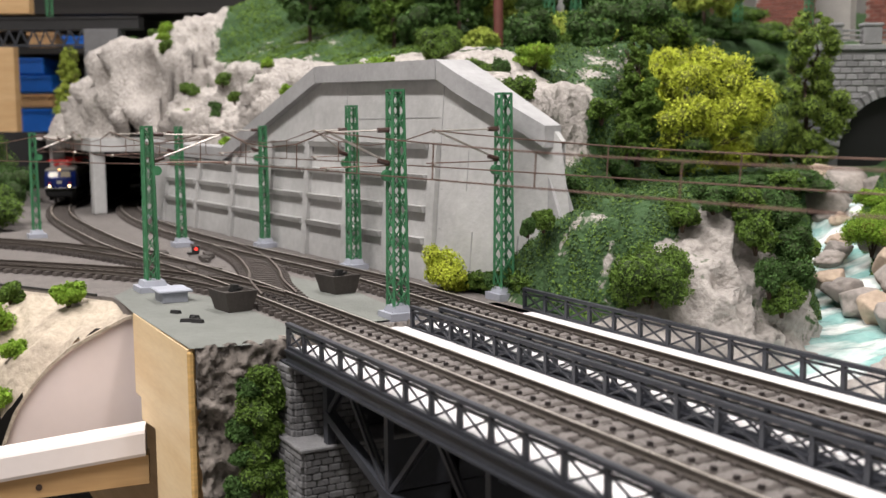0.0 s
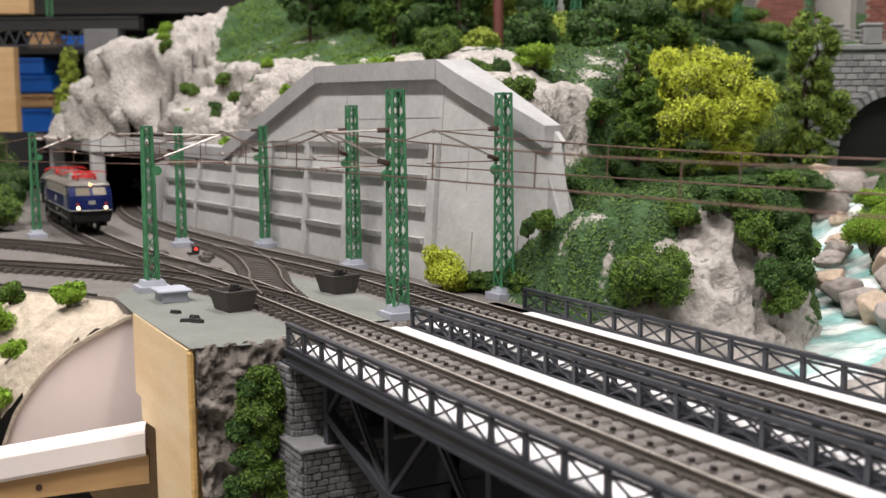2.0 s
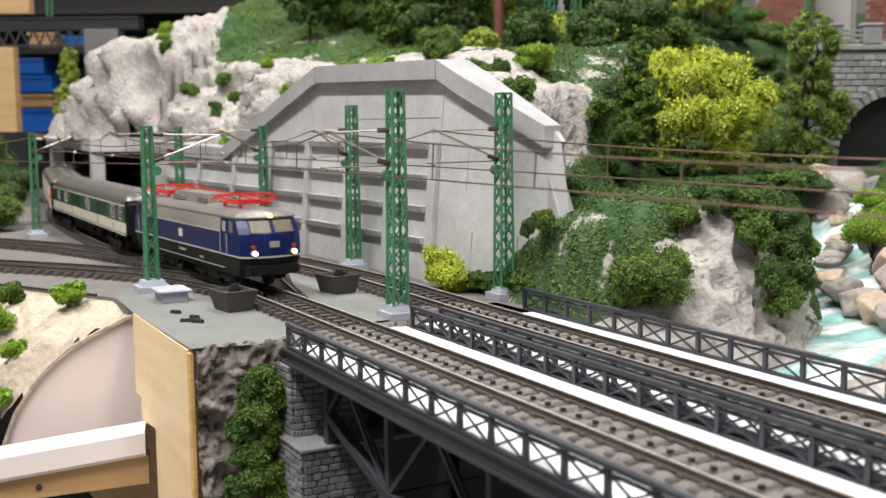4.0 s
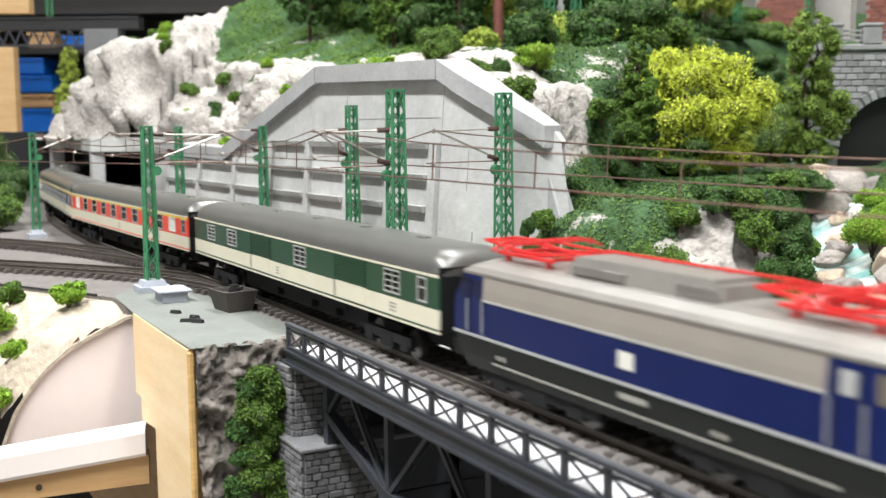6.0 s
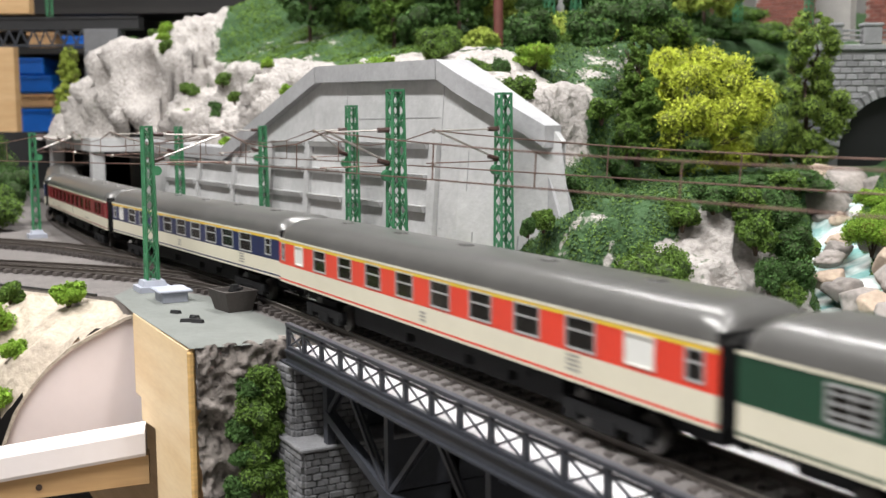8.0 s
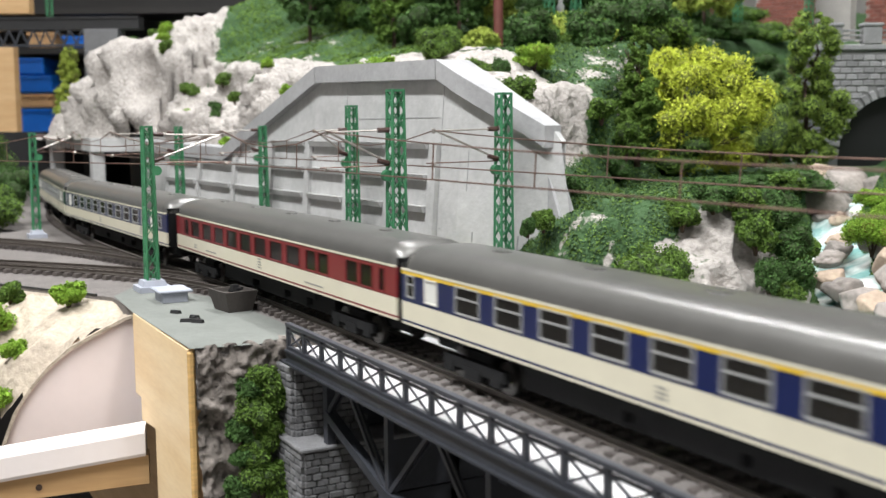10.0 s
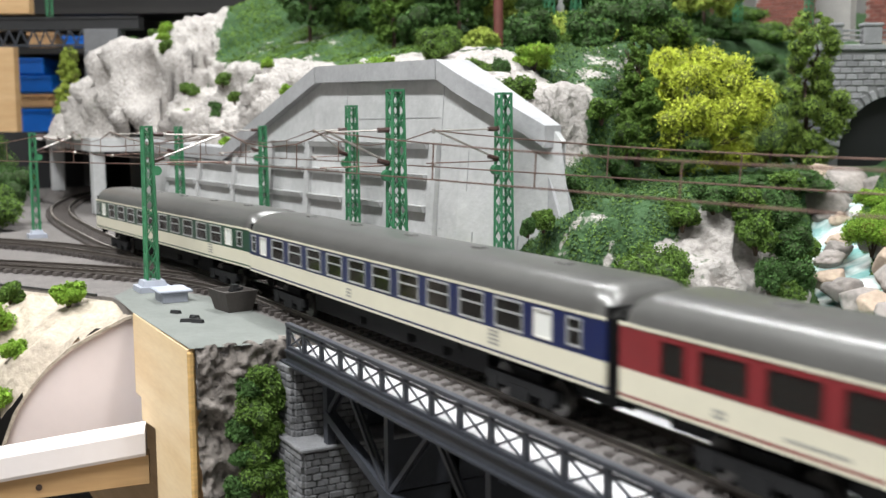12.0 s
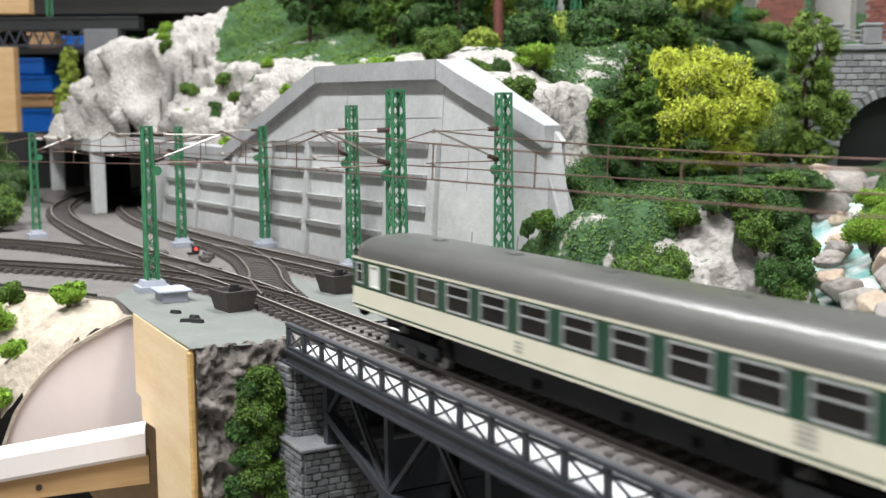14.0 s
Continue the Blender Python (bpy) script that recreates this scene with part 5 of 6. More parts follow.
# ---- stream ----
def build_stream():
    m = material("turquoise_water", (0.42, 0.62, 0.60), 0.12, vary=0.25, scale=30, bump=0.8, bump_scale=120, second=(0.10, 0.36, 0.34))
    nt = m.node_tree
    bs = nt.nodes["Principled BSDF"]
    old = bs.inputs["Base Color"].links[0].from_socket
    tc = nt.nodes.new("ShaderNodeTexCoord")
    mp = nt.nodes.new("ShaderNodeMapping")
    mp.inputs["Rotation"].default_value = (0, 0, radians(-42))
    mp.inputs["Scale"].default_value = (1.0, 0.25, 1.0)
    nt.links.new(tc.outputs["Object"], mp.inputs[0])
    n = nt.nodes.new("ShaderNodeTexNoise")
    n.inputs["Scale"].default_value, n.inputs["Detail"].default_value = 75, 6
    nt.links.new(mp.outputs[0], n.inputs["Vector"])
    r = nt.nodes.new("ShaderNodeMapRange")
    r.inputs[1].default_value, r.inputs[2].default_value = 0.44, 0.60
    nt.links.new(n.outputs["Fac"], r.inputs[0])
    mx = nt.nodes.new("ShaderNodeMix")
    mx.data_type = "RGBA"
    nt.links.new(r.outputs[0], mx.inputs[0])
    nt.links.new(old, mx.inputs[6])
    mx.inputs[7].default_value = (0.88, 0.92, 0.90, 1)
    nt.links.new(mx.outputs[2], bs.inputs["Base Color"])
    ys = np.arange(96, 520, 2.2)
    us = np.linspace(-1, 1, 30)
    U, Y = np.meshgrid(us, ys)
    rx, rz = river_line(Y)
    half = np.interp(Y, (96, 200, 290, 330, 420, 520), (52, 44, 34, 24, 24, 26))
    X = rx + U * half
    Zw = rz + np.array([noise.fractal(Vector((a * 0.07, b * 0.05, 1.0)), 1.0, 2.0, 4) for a, b in zip(X.ravel(), Y.ravel())]).reshape(X.shape) * 2.0
    pts = np.stack([X, Y, Zw], -1).reshape(-1, 3)
    idx = np.arange(X.size).reshape(X.shape)
    q = np.stack([idx[:-1, :-1], idx[:-1, 1:], idx[1:, 1:], idx[1:, :-1]], -1).reshape(-1, 4)
    tagged(part("water", raw("water", pts, q.tolist(), m, True), None), "foaming turquoise mountain stream with white rapids", "stream", kind="structure")
    m_b = material("boulder_grey", (0.34, 0.30, 0.27), 0.9, vary=0.35, scale=40, bump=0.8, bump_scale=250, second=(0.22, 0.20, 0.19), rand=0.3)
    m_t = material("boulder_tan", (0.46, 0.36, 0.27), 0.9, vary=0.35, scale=40, bump=0.7, bump_scale=250, second=(0.28, 0.22, 0.18), rand=0.2)
    rr = random.Random(9)
    spots = [(-128, 410, 26, 17), (-150, 436, 27, 16), (-100, 395, 18, 7), (-118, 398, 18, 6), (-40, 318, 2, 9), (-25, 302, -6, 10), (-8, 296, -10, 12), (12, 284, -14, 13), (30, 278, -14, 12), (48, 270, -16, 13), (30, 300, 0, 16), (8, 320, 4, 18),
             (55, 290, -8, 15), (-50, 335, 6, 9), (-58, 345, 10, 7), (78, 262, -20, 12), (-160, 470, 36, 18), (-185, 480, 40, 16), (-140, 480, 34, 12), (70, 305, 0, 18), (95, 280, -10, 18), (-20, 345, 14, 16), (100, 245, -22, 12), (125, 262, -16, 18)]
    for k, (x, y, z, rad) in enumerate(spots):
        bm = B()
        bmesh.ops.create_icosphere(bm, subdivisions=4, radius=1.0)
        cuts = [(Vector((rr.gauss(0, 1), rr.gauss(0, 1), rr.gauss(0, 1))).normalized(), rr.uniform(0.62, 0.88)) for _ in range(9)]
        for v in bm.verts:
            q = v.co * 1.1 + Vector((k * 3.7, 0, 0))
            s = 1 + 0.35 * noise.noise(q) + 0.12 * noise.noise(q * 3.1) + 0.05 * noise.noise(q * 8.0)
            w = v.co.normalized() * s
            for cut, depth in cuts:
                over = w.dot(cut) - depth
                if over > 0:
                    w -= cut * over * 0.85
            v.co = Vector((w.x * rad * 1.1, w.y * rad, w.z * rad * 0.72))
        t = part("boulder", bm, m_t if k % 3 == 2 else m_b, None, smooth=True)
        t.matrix_world = P(x, y, z + rad * 0.1, 0, 0, rr.uniform(0, 180))
        tagged(t, "tan rounded boulder in the stream" if k % 3 == 2 else "grey rounded boulder beside the stream", "boulder", "stream boulders")


build_stream()


# ---- distance: stone arch, brick buildings, high bridge, shelf ----
def build_distance():
    a = thing("stone_arch", "grey stone tunnel portal with a round arch and parapet", "stone portal", at=P(-266, 556, 48, 0, 0, 61))
    # local: x along the face, y into the hill
    R, W, H = 50, 190, 97
    bm = B()
    n = 20
    outer = []
    for k in range(n + 1):
        an = math.pi * k / n
        outer.append((66 - R * math.cos(an), 6 + R * math.sin(an) * 1.05))
    prof_out = [(-2, -8)] + [(-2, H)] + [(W, H)] + [(W, -8)]
    ring_in = [(66 - R, -8)] + outer + [(66 + R, -8)]
    # spandrel strips from the arch ring up to the top
    for (xa, za), (xb, zb) in zip(ring_in[1:-2], ring_in[2:-1]):
        v = [(xa, za), (xb, zb), (xb, H), (xa, H)]
        f = [bm.verts.new((x, 0, z)) for x, z in v] + [bm.verts.new((x, 14, z)) for x, z in v]
        for q in ((0, 1, 2, 3), (7, 6, 5, 4), (0, 4, 5, 1), (2, 6, 7, 3)):
            bm.faces.new([f[i] for i in q])
    box(bm, -14, 66 - R, 0, 14, -8, H)
    box(bm, 66 + R, W, 0, 14, -8, H)
    bmesh.ops.recalc_face_normals(bm, faces=bm.faces)
    part("spandrel_wall", bm, M_MORTAR, a)
    # sheet close behind the opening, black in place of the shade inside
    bm = B()
    box(bm, 0, W, 15, 17, -8, H - 2)
    part("tunnel_back", bm, M_BLACK, a, "black sheet standing for the dark inside the tunnel")
    rnd = random.Random(2)
    bm = B()
    box(bm, 0, 9.2, -1.2, 0.3, 0, 4.6)
    st = mesh_of("block", bevelled(bm, 0.6), M_STONE)
    z = 2.0
    row = 0
    while z < H - 6:
        x = -14 + (5 if row % 2 else 0)
        while x < 118:
            xm, zm = x + 4.8, z + 2.4
            if not (abs(xm - 66) < R + 9 and (zm < 6 or ((xm - 66) ** 2 + ((zm - 6) / 1.05) ** 2) < (R + 9) ** 2)):
                part("block", st, None, a, at=P(x, rnd.uniform(-0.4, 0.2), z))
            x += 10
        z += 5.4
        row += 1
    bm = B()
    box(bm, -2.4, 2.4, -2.0, 1.0, 0, 8.5)
    vs = mesh_of("voussoir", bevelled(bm, 0.6), M_STONE)
    for k in range(23):
        an = math.pi * (k + 0.5) / 23
        part("voussoir", vs, None, a, at=P(66 - R * math.cos(an), -0.5, 6 + R * 1.05 * math.sin(an), 0, -90 + math.degrees(an), 0))
    bm = B()
    box(bm, -16, W, -3, 8, H, H + 5)
    part("parapet_slab", bevelled(bm, 0.8), M_STONE, a)
    for x in (0, 34, 90):
        bm = B()
        box(bm, x, x + 16, -3.5, 7, H + 5, H + 20)
        box(bm, x - 1, x + 17, -4.5, 8, H + 20, H + 23)
        part("parapet_post", bevelled(bm, 0.7), M_STONE, a)
    bm = B()
    for zz in (H + 8, H + 12, H + 16):
        box(bm, -14, W, 0, 1.6, zz, zz + 1.6)
    part("parapet_rail", bm, M_STONE, a)
    # tower
    t = thing("stone_tower", "pale grey stone tower beside the portal", "tower", at=P(-262, 700, 140, 0, 0, 40))
    bm = B()
    box(bm, -30, 60, -30, 50, -60, 140)
    part("wall", bm, M_STONE, t)
    rr = 0
    bm = B()
    box(bm, 0, 9.2, -1.2, 0.3, 0, 4.6)
    st2 = mesh_of("block", bevelled(bm, 0.6), M_STONE)
    for z in np.arange(0, 110, 5.4):
        rr += 1
        for x in np.arange(-30 + (5 if rr % 2 else 0), 46, 10):
            part("block", st2, None, t, at=P(x, -30, float(z)))
    # brick buildings
    m_brick = material("red_brick", (0.27, 0.10, 0.075), 0.9, vary=0.3, scale=90, rand=0.35, second=(0.20, 0.075, 0.06))
    m_joint = material("brick_joint", (0.30, 0.24, 0.21), 0.95, vary=0.15)
    m_plinth = material("sandstone_plinth", (0.46, 0.40, 0.34), 0.9, vary=0.15)
    for x, y, w, h in ((-592, 850, 62, 150), (-655, 748, 52, 150), (-690, 690, 34, 150), (-520, 960, 60, 160)):
        p = thing("brick_building", "red brick pier of an old factory building", "brick building", "brick buildings", P(x, y, 176, 0, 0, 28))
        bm = B()
        box(bm, -w / 2 + 1, w / 2 - 1, -20, 20, -30, h)
        part("wall", bm, m_joint, p)
        bm = B()
        box(bm, -w / 2 - 2, w / 2 + 2, -22, 22, -30, 6)
        part("plinth", bevelled(bm, 1), m_plinth, p, "pale sandstone plinth")
        bm = B()
        box(bm, 0, 9.4, -0.8, 0.3, 0, 4.4)
        br = mesh_of("brick", bm, m_brick)
        bm = B()
        box(bm, -0.3, 0.8, 0, 9.4, 0, 4.4)
        br2 = mesh_of("brick", bm, m_brick)
        row = 0
        for z in np.arange(6, 62, 5.0):
            row += 1
            for xx in np.arange(-w / 2 + (5 if row % 2 else 0), w / 2 - 6, 10):
                part("brick", br, None, p, at=P(xx, -20, float(z)))
            for yy in np.arange(-20 + (0 if row % 2 else 5), 12, 10):
                part("brick", br2, None, p, at=P(w / 2 - 1, yy, float(z)))
    bm = B()
    box(bm, -700, -540, 905, 915, 150, 300)
    tagged(part("plaster_wall", bm, material("pale_plaster", (0.42, 0.40, 0.38), 0.9, vary=0.12)), "pale plaster wall between the brick piers", "wall")
    # masts and a statue on the plateau
    for x, y, h in ((-445, 395, 60), (-452, 430, 55), (-540, 720, 120), (-500, 790, 120), (-470, 900, 120)):
        mm = mast(x, y, h, "green lattice mast on the upper level", block=8)
        mm.location.z = (ground_z(x, y) + 4) * MM
    g = thing("post", "reddish brown wooden post on the hill", "post", at=P(-420, 324, 140))
    bm = B()
    tube(bm, (0, 0, 0), (0, 0, 190), 4.4, 12, 4.0)
    part("pole", bm, material("red_brown_wood", (0.15, 0.045, 0.035), 0.7, vary=0.25, scale=40), g)
    s = thing("statue", "small pale stone statue on the upper level", "statue", at=P(-470, 425, 172))
    bm = B()
    loft(bm, [[(math.cos(a) * r, math.sin(a) * r, z) for a in [k * 0.785 for k in range(8)]] for z, r in ((0, 7), (6, 6), (8, 4), (20, 3.4), (24, 4.2), (28, 2), (31, 2.6), (34, 1))])
    part("figure", bm, M_STONE, s, smooth=True)
    # high bridge at the back
    h = thing("high_bridge", "dark steel plate bridge on a grey pier", "bridge", at=P(-1182, 95, 200, 0, 0, 60))
    bm = B()
    box(bm, -260, 100, -12, 12, 20, 34)
    box(bm, -260, 100, -14, 14, 34, 37)
    part("deck_girder", bm, M_BLACK, h, "black plate girder deck")
    for k in range(20):
        x = -260 + k * 17
        for xa, xb, za, zb in ((x, x + 8.5, 0, 20), (x + 8.5, x + 17, 20, 0)):
            bm = B()
            bar(bm, (xa, -10, za), (xb, -10, zb), 2, 2)
            part("lattice_bar", bm, M_STEEL, h)
    bm = B()
    box(bm, -260, 60, -11, -9, -3, 0)
    part("bottom_chord", bm, M_STEEL, h)
    bm = B()
    box(bm, 24, 72, -16, 16, -150, 20)
    part("pier", bevelled(bm, 1), material("pier_grey", (0.13, 0.13, 0.135), 0.85, vary=0.2, scale=20), h, "grey concrete pier")
    m1 = mast(-1200, 72, 120, "green lattice mast on the high bridge", block=8)
    m1.location.z = 0.235
    # shelf side, crates and boards behind the layout
    w = thing("wooden_panel", "light wooden shelf side behind the layout", "wooden panel", at=P(-1661, 60, 0, 0, 0, 61.4))
    bm = B()
    box(bm, -260, 22, 0, 24, 52, 232)
    box(bm, -260, 54, 0, 24, 286, 420)
    part("side", bm, M_BEAM, w, "light wooden boards")
    k = thing("shelf", "dark shelf with goods behind the layout", "shelf", at=P(-1990, 130, 0, 0, 0, 61.4))
    m_dark = material("dark_shelf", (0.02, 0.018, 0.017), 0.7, vary=0.2, scale=8)
    bm = B()
    box(bm, -250, 900, 160, 180, -1100, 900)
    part("back_panel", bm, m_dark, k, "black shelf back")
    for z in (-60, 66, 250, 330):
        bm = B()
        box(bm, -250, 700, 0, 160, z - 12, z)
        part("board", bm, m_dark, k)
    m_blue = material("blue_plastic", (0.012, 0.13, 0.55), 0.35, vary=0.1, scale=20)
    m_tan = material("cardboard", (0.55, 0.33, 0.16), 0.8, vary=0.2, scale=12)
    for x, z, sx, sz, mt, lb in ((-8, 66, 75, 62, m_blue, "blue plastic crate on the shelf"), (-8, 128, 75, 30, m_tan, "tan cardboard box on the shelf"), (-5, 158, 75, 38, m_blue, "blue plastic crate on the shelf"),
                                 (-5, 196, 60, 36, m_blue, "blue plastic crate on the shelf"), (20, 250, 60, 34, m_tan, "tan cardboard box on the shelf"), (90, 250, 120, 26, m_blue, "blue plastic crate on the upper shelf")):
        c = thing("crate", lb, "crate", "shelf goods", at=P(-1990, 130, 0, 0, 0, 61.4) @ P(x, 0, z))
        bm = B()
        box(bm, 0, sx - 6, 10, 100, 0, sz - 4)
        part("box", bevelled(bm, 3), mt, c)
        bm = B()
        box(bm, -2, sx - 4, 7, 103, sz - 8, sz - 2)
        part("rim", bm, mt, c)


build_distance()


# ---- small things on the shelf ----
def build_small():
    for x, y in ((-98, -25), (-122, 40)):
        t = thing("ballast_hopper", "small dark brown open box beside the track", "box", "hoppers", P(x, y, -4.4, 0, 0, 8))
        bm = B()
        loft(bm, [[(-8, -6, 0), (8, -6, 0), (8, 6, 0), (-8, 6, 0)], [(-10, -8.5, 10), (10, -8.5, 10), (10, 8.5, 10), (-10, 8.5, 10)], [(-8.5, -7, 10), (8.5, -7, 10), (8.5, 7, 10), (-8.5, 7, 10)], [(-8, -6.5, 8), (8, -6.5, 8), (8, 6.5, 8), (-8, 6.5, 8)]])
        part("tub", bm, M_DARKBOX, t)
        bm = B()
        box(bm, 0, 4, -2, 2, 8, 12.5, 0, 0.5)
        tube(bm, (-4, 0, 9), (6, 2, 11), 0.8, 6)
        part("lever", bm, M_BLACK, t)
    bm = B()
    box(bm, -150, -134, -50, -37, -5, 0.5)
    box(bm, -152, -132, -52, -35, 0.5, 2.0)
    t = thing("mast_footing", "pale grey plastic footing block beside the mast", "footing")
    part("block", bevelled(bm, 0.5), M_BASE, t)
    for x, y, r in ((-80, -50, 0.4), (-76, -52, 1.6), (-102, -52, 0.9), (-72, -50, 1.0), (-84, -48, 0.8)):
        bm = B()
        box(bm, -3 * r, 3 * r, -1.2, 1.2, 0, 1.6, 0, 0.4)
        o = part("scrap", bm, M_BLACK, None)
        o.matrix_world = P(x, y, -4.4, 0, 0, 40 * r)
        tagged(o, "scrap of black cable end on the ground", "scrap", "scraps")
    s = thing("dwarf_signal", "black dwarf signal with a red light", "signal", at=P(-332, 23, -4) @ Matrix.Scale(0.7, 4))
    bm = B()
    box(bm, -2.5, 2.5, -8, 3, 0, 2.5)
    box(bm, -2, 2, -3.5, 3.5, 2, 8.5)
    part("case", bevelled(bm, 0.4), M_BLACK, s)
    bm = B()
    tube(bm, (1.5, 0, 5.6), (2.6, 0, 5.6), 1.5, 12)
    part("lamp", bm, glow("signal_red", (1.0, 0.06, 0.04), 1.6), s, "glowing red lamp")
    for x, y in ((-345, 4), (-318, 28), (-250, -3), (-300, 20)):
        p = thing("point_motor", "dark grey point motor box beside the turnout", "point motor", "point motors", P(x, y, -4.5, 0, 0, -8))
        bm = B()
        box(bm, -9, 9, -3, 3, 0, 2.6, 0, 0.4)
        box(bm, 9, 15, -0.7, 0.7, 0.5, 1.6)
        part("case", bm, M_DARKBOX, p)
    b = thing("buffer_post", "black track post beside the siding", "post", at=P(-392, -122, -4))
    bm = B()
    box(bm, -3, 3, -3, 3, 0, 12)
    part("post", bevelled(bm, 0.5), M_BLACK, b)
    bm = B()
    pts = [(-178, -74), (-205, -90), (-265, -123), (-400, -196)]
    for (xa, ya), (xb, yb) in zip(pts, pts[1:]):
        tube(bm, (xa, ya, -4), (xb, yb, -4), 0.8, 6)
    c = thing("cable", "black cable lying along the shelf edge", "cable")
    part("lead", bm, M_BLACK, c)


build_small()

# ---- the train ----
M_CREAMP = material("cream_paint", (0.66, 0.62, 0.49), 0.35, vary=0.05, scale=60)
M_ROOF = material("coach_roof_grey", (0.15, 0.147, 0.14), 0.29, 0.4, vary=0.12, scale=40)
M_ROOF_L = material("loco_roof_grey", (0.21, 0.197, 0.18), 0.38, 0.2, vary=0.12, scale=50)
M_GREENP = material("bottle_green_paint", (0.016, 0.055, 0.03), 0.3, vary=0.1, scale=60, spec=0.35)
M_REDP = material("orange_red_paint", (0.68, 0.05, 0.025), 0.35, vary=0.08, scale=60)
M_BLUEP = material("cobalt_blue_paint", (0.006, 0.013, 0.072), 0.3, vary=0.1, scale=60, spec=0.35)
M_BLUEL = material("loco_blue_paint", (0.004, 0.011, 0.078), 0.35, vary=0.1, scale=60, spec=0.25)
M_WINEP = material("wine_red_paint", (0.19, 0.018, 0.022), 0.35, vary=0.1, scale=60)
M_YELLOW = material("yellow_stripe", (0.75, 0.50, 0.04), 0.4, vary=0.05)
M_ALU = material("window_aluminium", (0.50, 0.50, 0.49), 0.35, 0.3, vary=0.05)
M_UNDER = material("chassis_black", (0.009, 0.009, 0.0095), 0.85, vary=0.3, scale=80, spec=0.2)
M_WHEEL = material("wheel_steel", (0.08, 0.075, 0.07), 0.4, 0.7, vary=0.2)
M_INSIDE = material("coach_interior", (0.075, 0.042, 0.03), 0.7, vary=0.4, scale=40)
M_MILK = material("milk_glass", (0.72, 0.72, 0.68), 0.3, vary=0.04)
M_RUBBER = material("gangway_rubber", (0.012, 0.012, 0.013), 0.7, vary=0.2)
M_REDPANTO = material("pantograph_red", (0.62, 0.03, 0.03), 0.4, vary=0.12, scale=120)
M_GREYBEIGE = material("loco_grey_beige", (0.28, 0.25, 0.22), 0.45, vary=0.06, scale=60)
M_SKIRT = material("loco_skirt", (0.010, 0.011, 0.009), 0.7, vary=0.2, scale=60, spec=0.25)
# opaque cab window plates; the lit inside is only their beige colour
M_CABIN = material("painted_lit_cab_window", (0.16, 0.135, 0.10), 0.25, vary=0.15, scale=40)
M_LETTER = material("grey_lettering", (0.30, 0.29, 0.26), 0.5, vary=0.1)
M_BADGE = material("pale_badge", (0.70, 0.68, 0.62), 0.4, vary=0.05)
M_LAMPW = glow("headlamp_glow", (1.0, 0.72, 0.36), 5.0)
M_LAMPO = glow("top_lamp_glow", (1.0, 0.55, 0.2), 2.5)
M_TAIL = material("tail_lamp_red", (0.30, 0.025, 0.035), 0.3, vary=0.05)


def glass_material():
    m = bpy.data.materials.new("tinted_pane")
    m.use_nodes = True
    bs = m.node_tree.nodes["Principled BSDF"]
    bs.inputs["Base Color"].default_value = (0.03, 0.028, 0.025, 1)
    bs.inputs["Roughness"].default_value = 0.08
    bs.inputs["Alpha"].default_value = 0.36
    return m


M_GLASS = glass_material()
BODY = 281.0
Z0, ZC, ZT = 14.3, 22.4, 33.5
SIDE = 16.2


def window_mesh(w, z0, z1, frame_mat, kind):
    """Frame and pane of one coach window, in its own space: x across, outwards is -y, z as on the coach."""
    bm = B()
    f = 0.5
    for a in ((0, w, z0, z0 + f), (0, w, z1 - f, z1), (0, f, z0 + f, z1 - f), (w - f, w, z0 + f, z1 - f)):
        box(bm, a[0], a[1], -0.3, 0.5, a[2], a[3])
    if kind == "bar":
        zm = z0 + (z1 - z0) * 0.58
        box(bm, f, w - f, -0.25, 0.4, zm - 0.2, zm + 0.2)
    if kind == "bars":
        for k in (0.25, 0.5, 0.75):
            zm = z0 + (z1 - z0) * k
            box(bm, f, w - f, -0.25, 0.4, zm - 0.14, zm + 0.14)
        box(bm, w / 2 - 0.15, w / 2 + 0.15, -0.2, 0.4, z0 + f, z1 - f)
    fr = mesh_of("window", bm, frame_mat)
    bm = B()
    box(bm, f, w - f, 0.15, 0.35, z0 + f, z1 - f)
    return fr, mesh_of("pane", bm, M_MILK if kind == "milk" else M_GLASS)


def bogie(parent, x):
    bm = B()
    for y in (-12.5, 12.5):
        box(bm, -19, 19, y - 1.2, y + 1.2, 5, 8.5)
        for xx in (-14.5, 14.5):
            box(bm, xx - 3, xx + 3, y - 1.8, y + 1.8, 3.2, 7.5, 0, 0.5)
        box(bm, -5, 5, y - 1.6, y + 1.6, 2.5, 6.5)
    box(bm, -8, 8, -11, 11, 6, 11)
    b = part("bogie", bm, M_UNDER, parent, "black bogie frame", at=P(x, 0, 0))
    for xx in (-14.5, 14.5):
        bm = B()
        for y in (-8.2, 8.2):
            tube(bm, (xx, y - 1.2, 5.2), (xx, y + 1.2, 5.2), 5.2, 20)
        tube(bm, (xx, -8, 5.2), (xx, 8, 5.2), 1.2, 8)
        part("wheelset", bm, M_WHEEL, b)
    return b


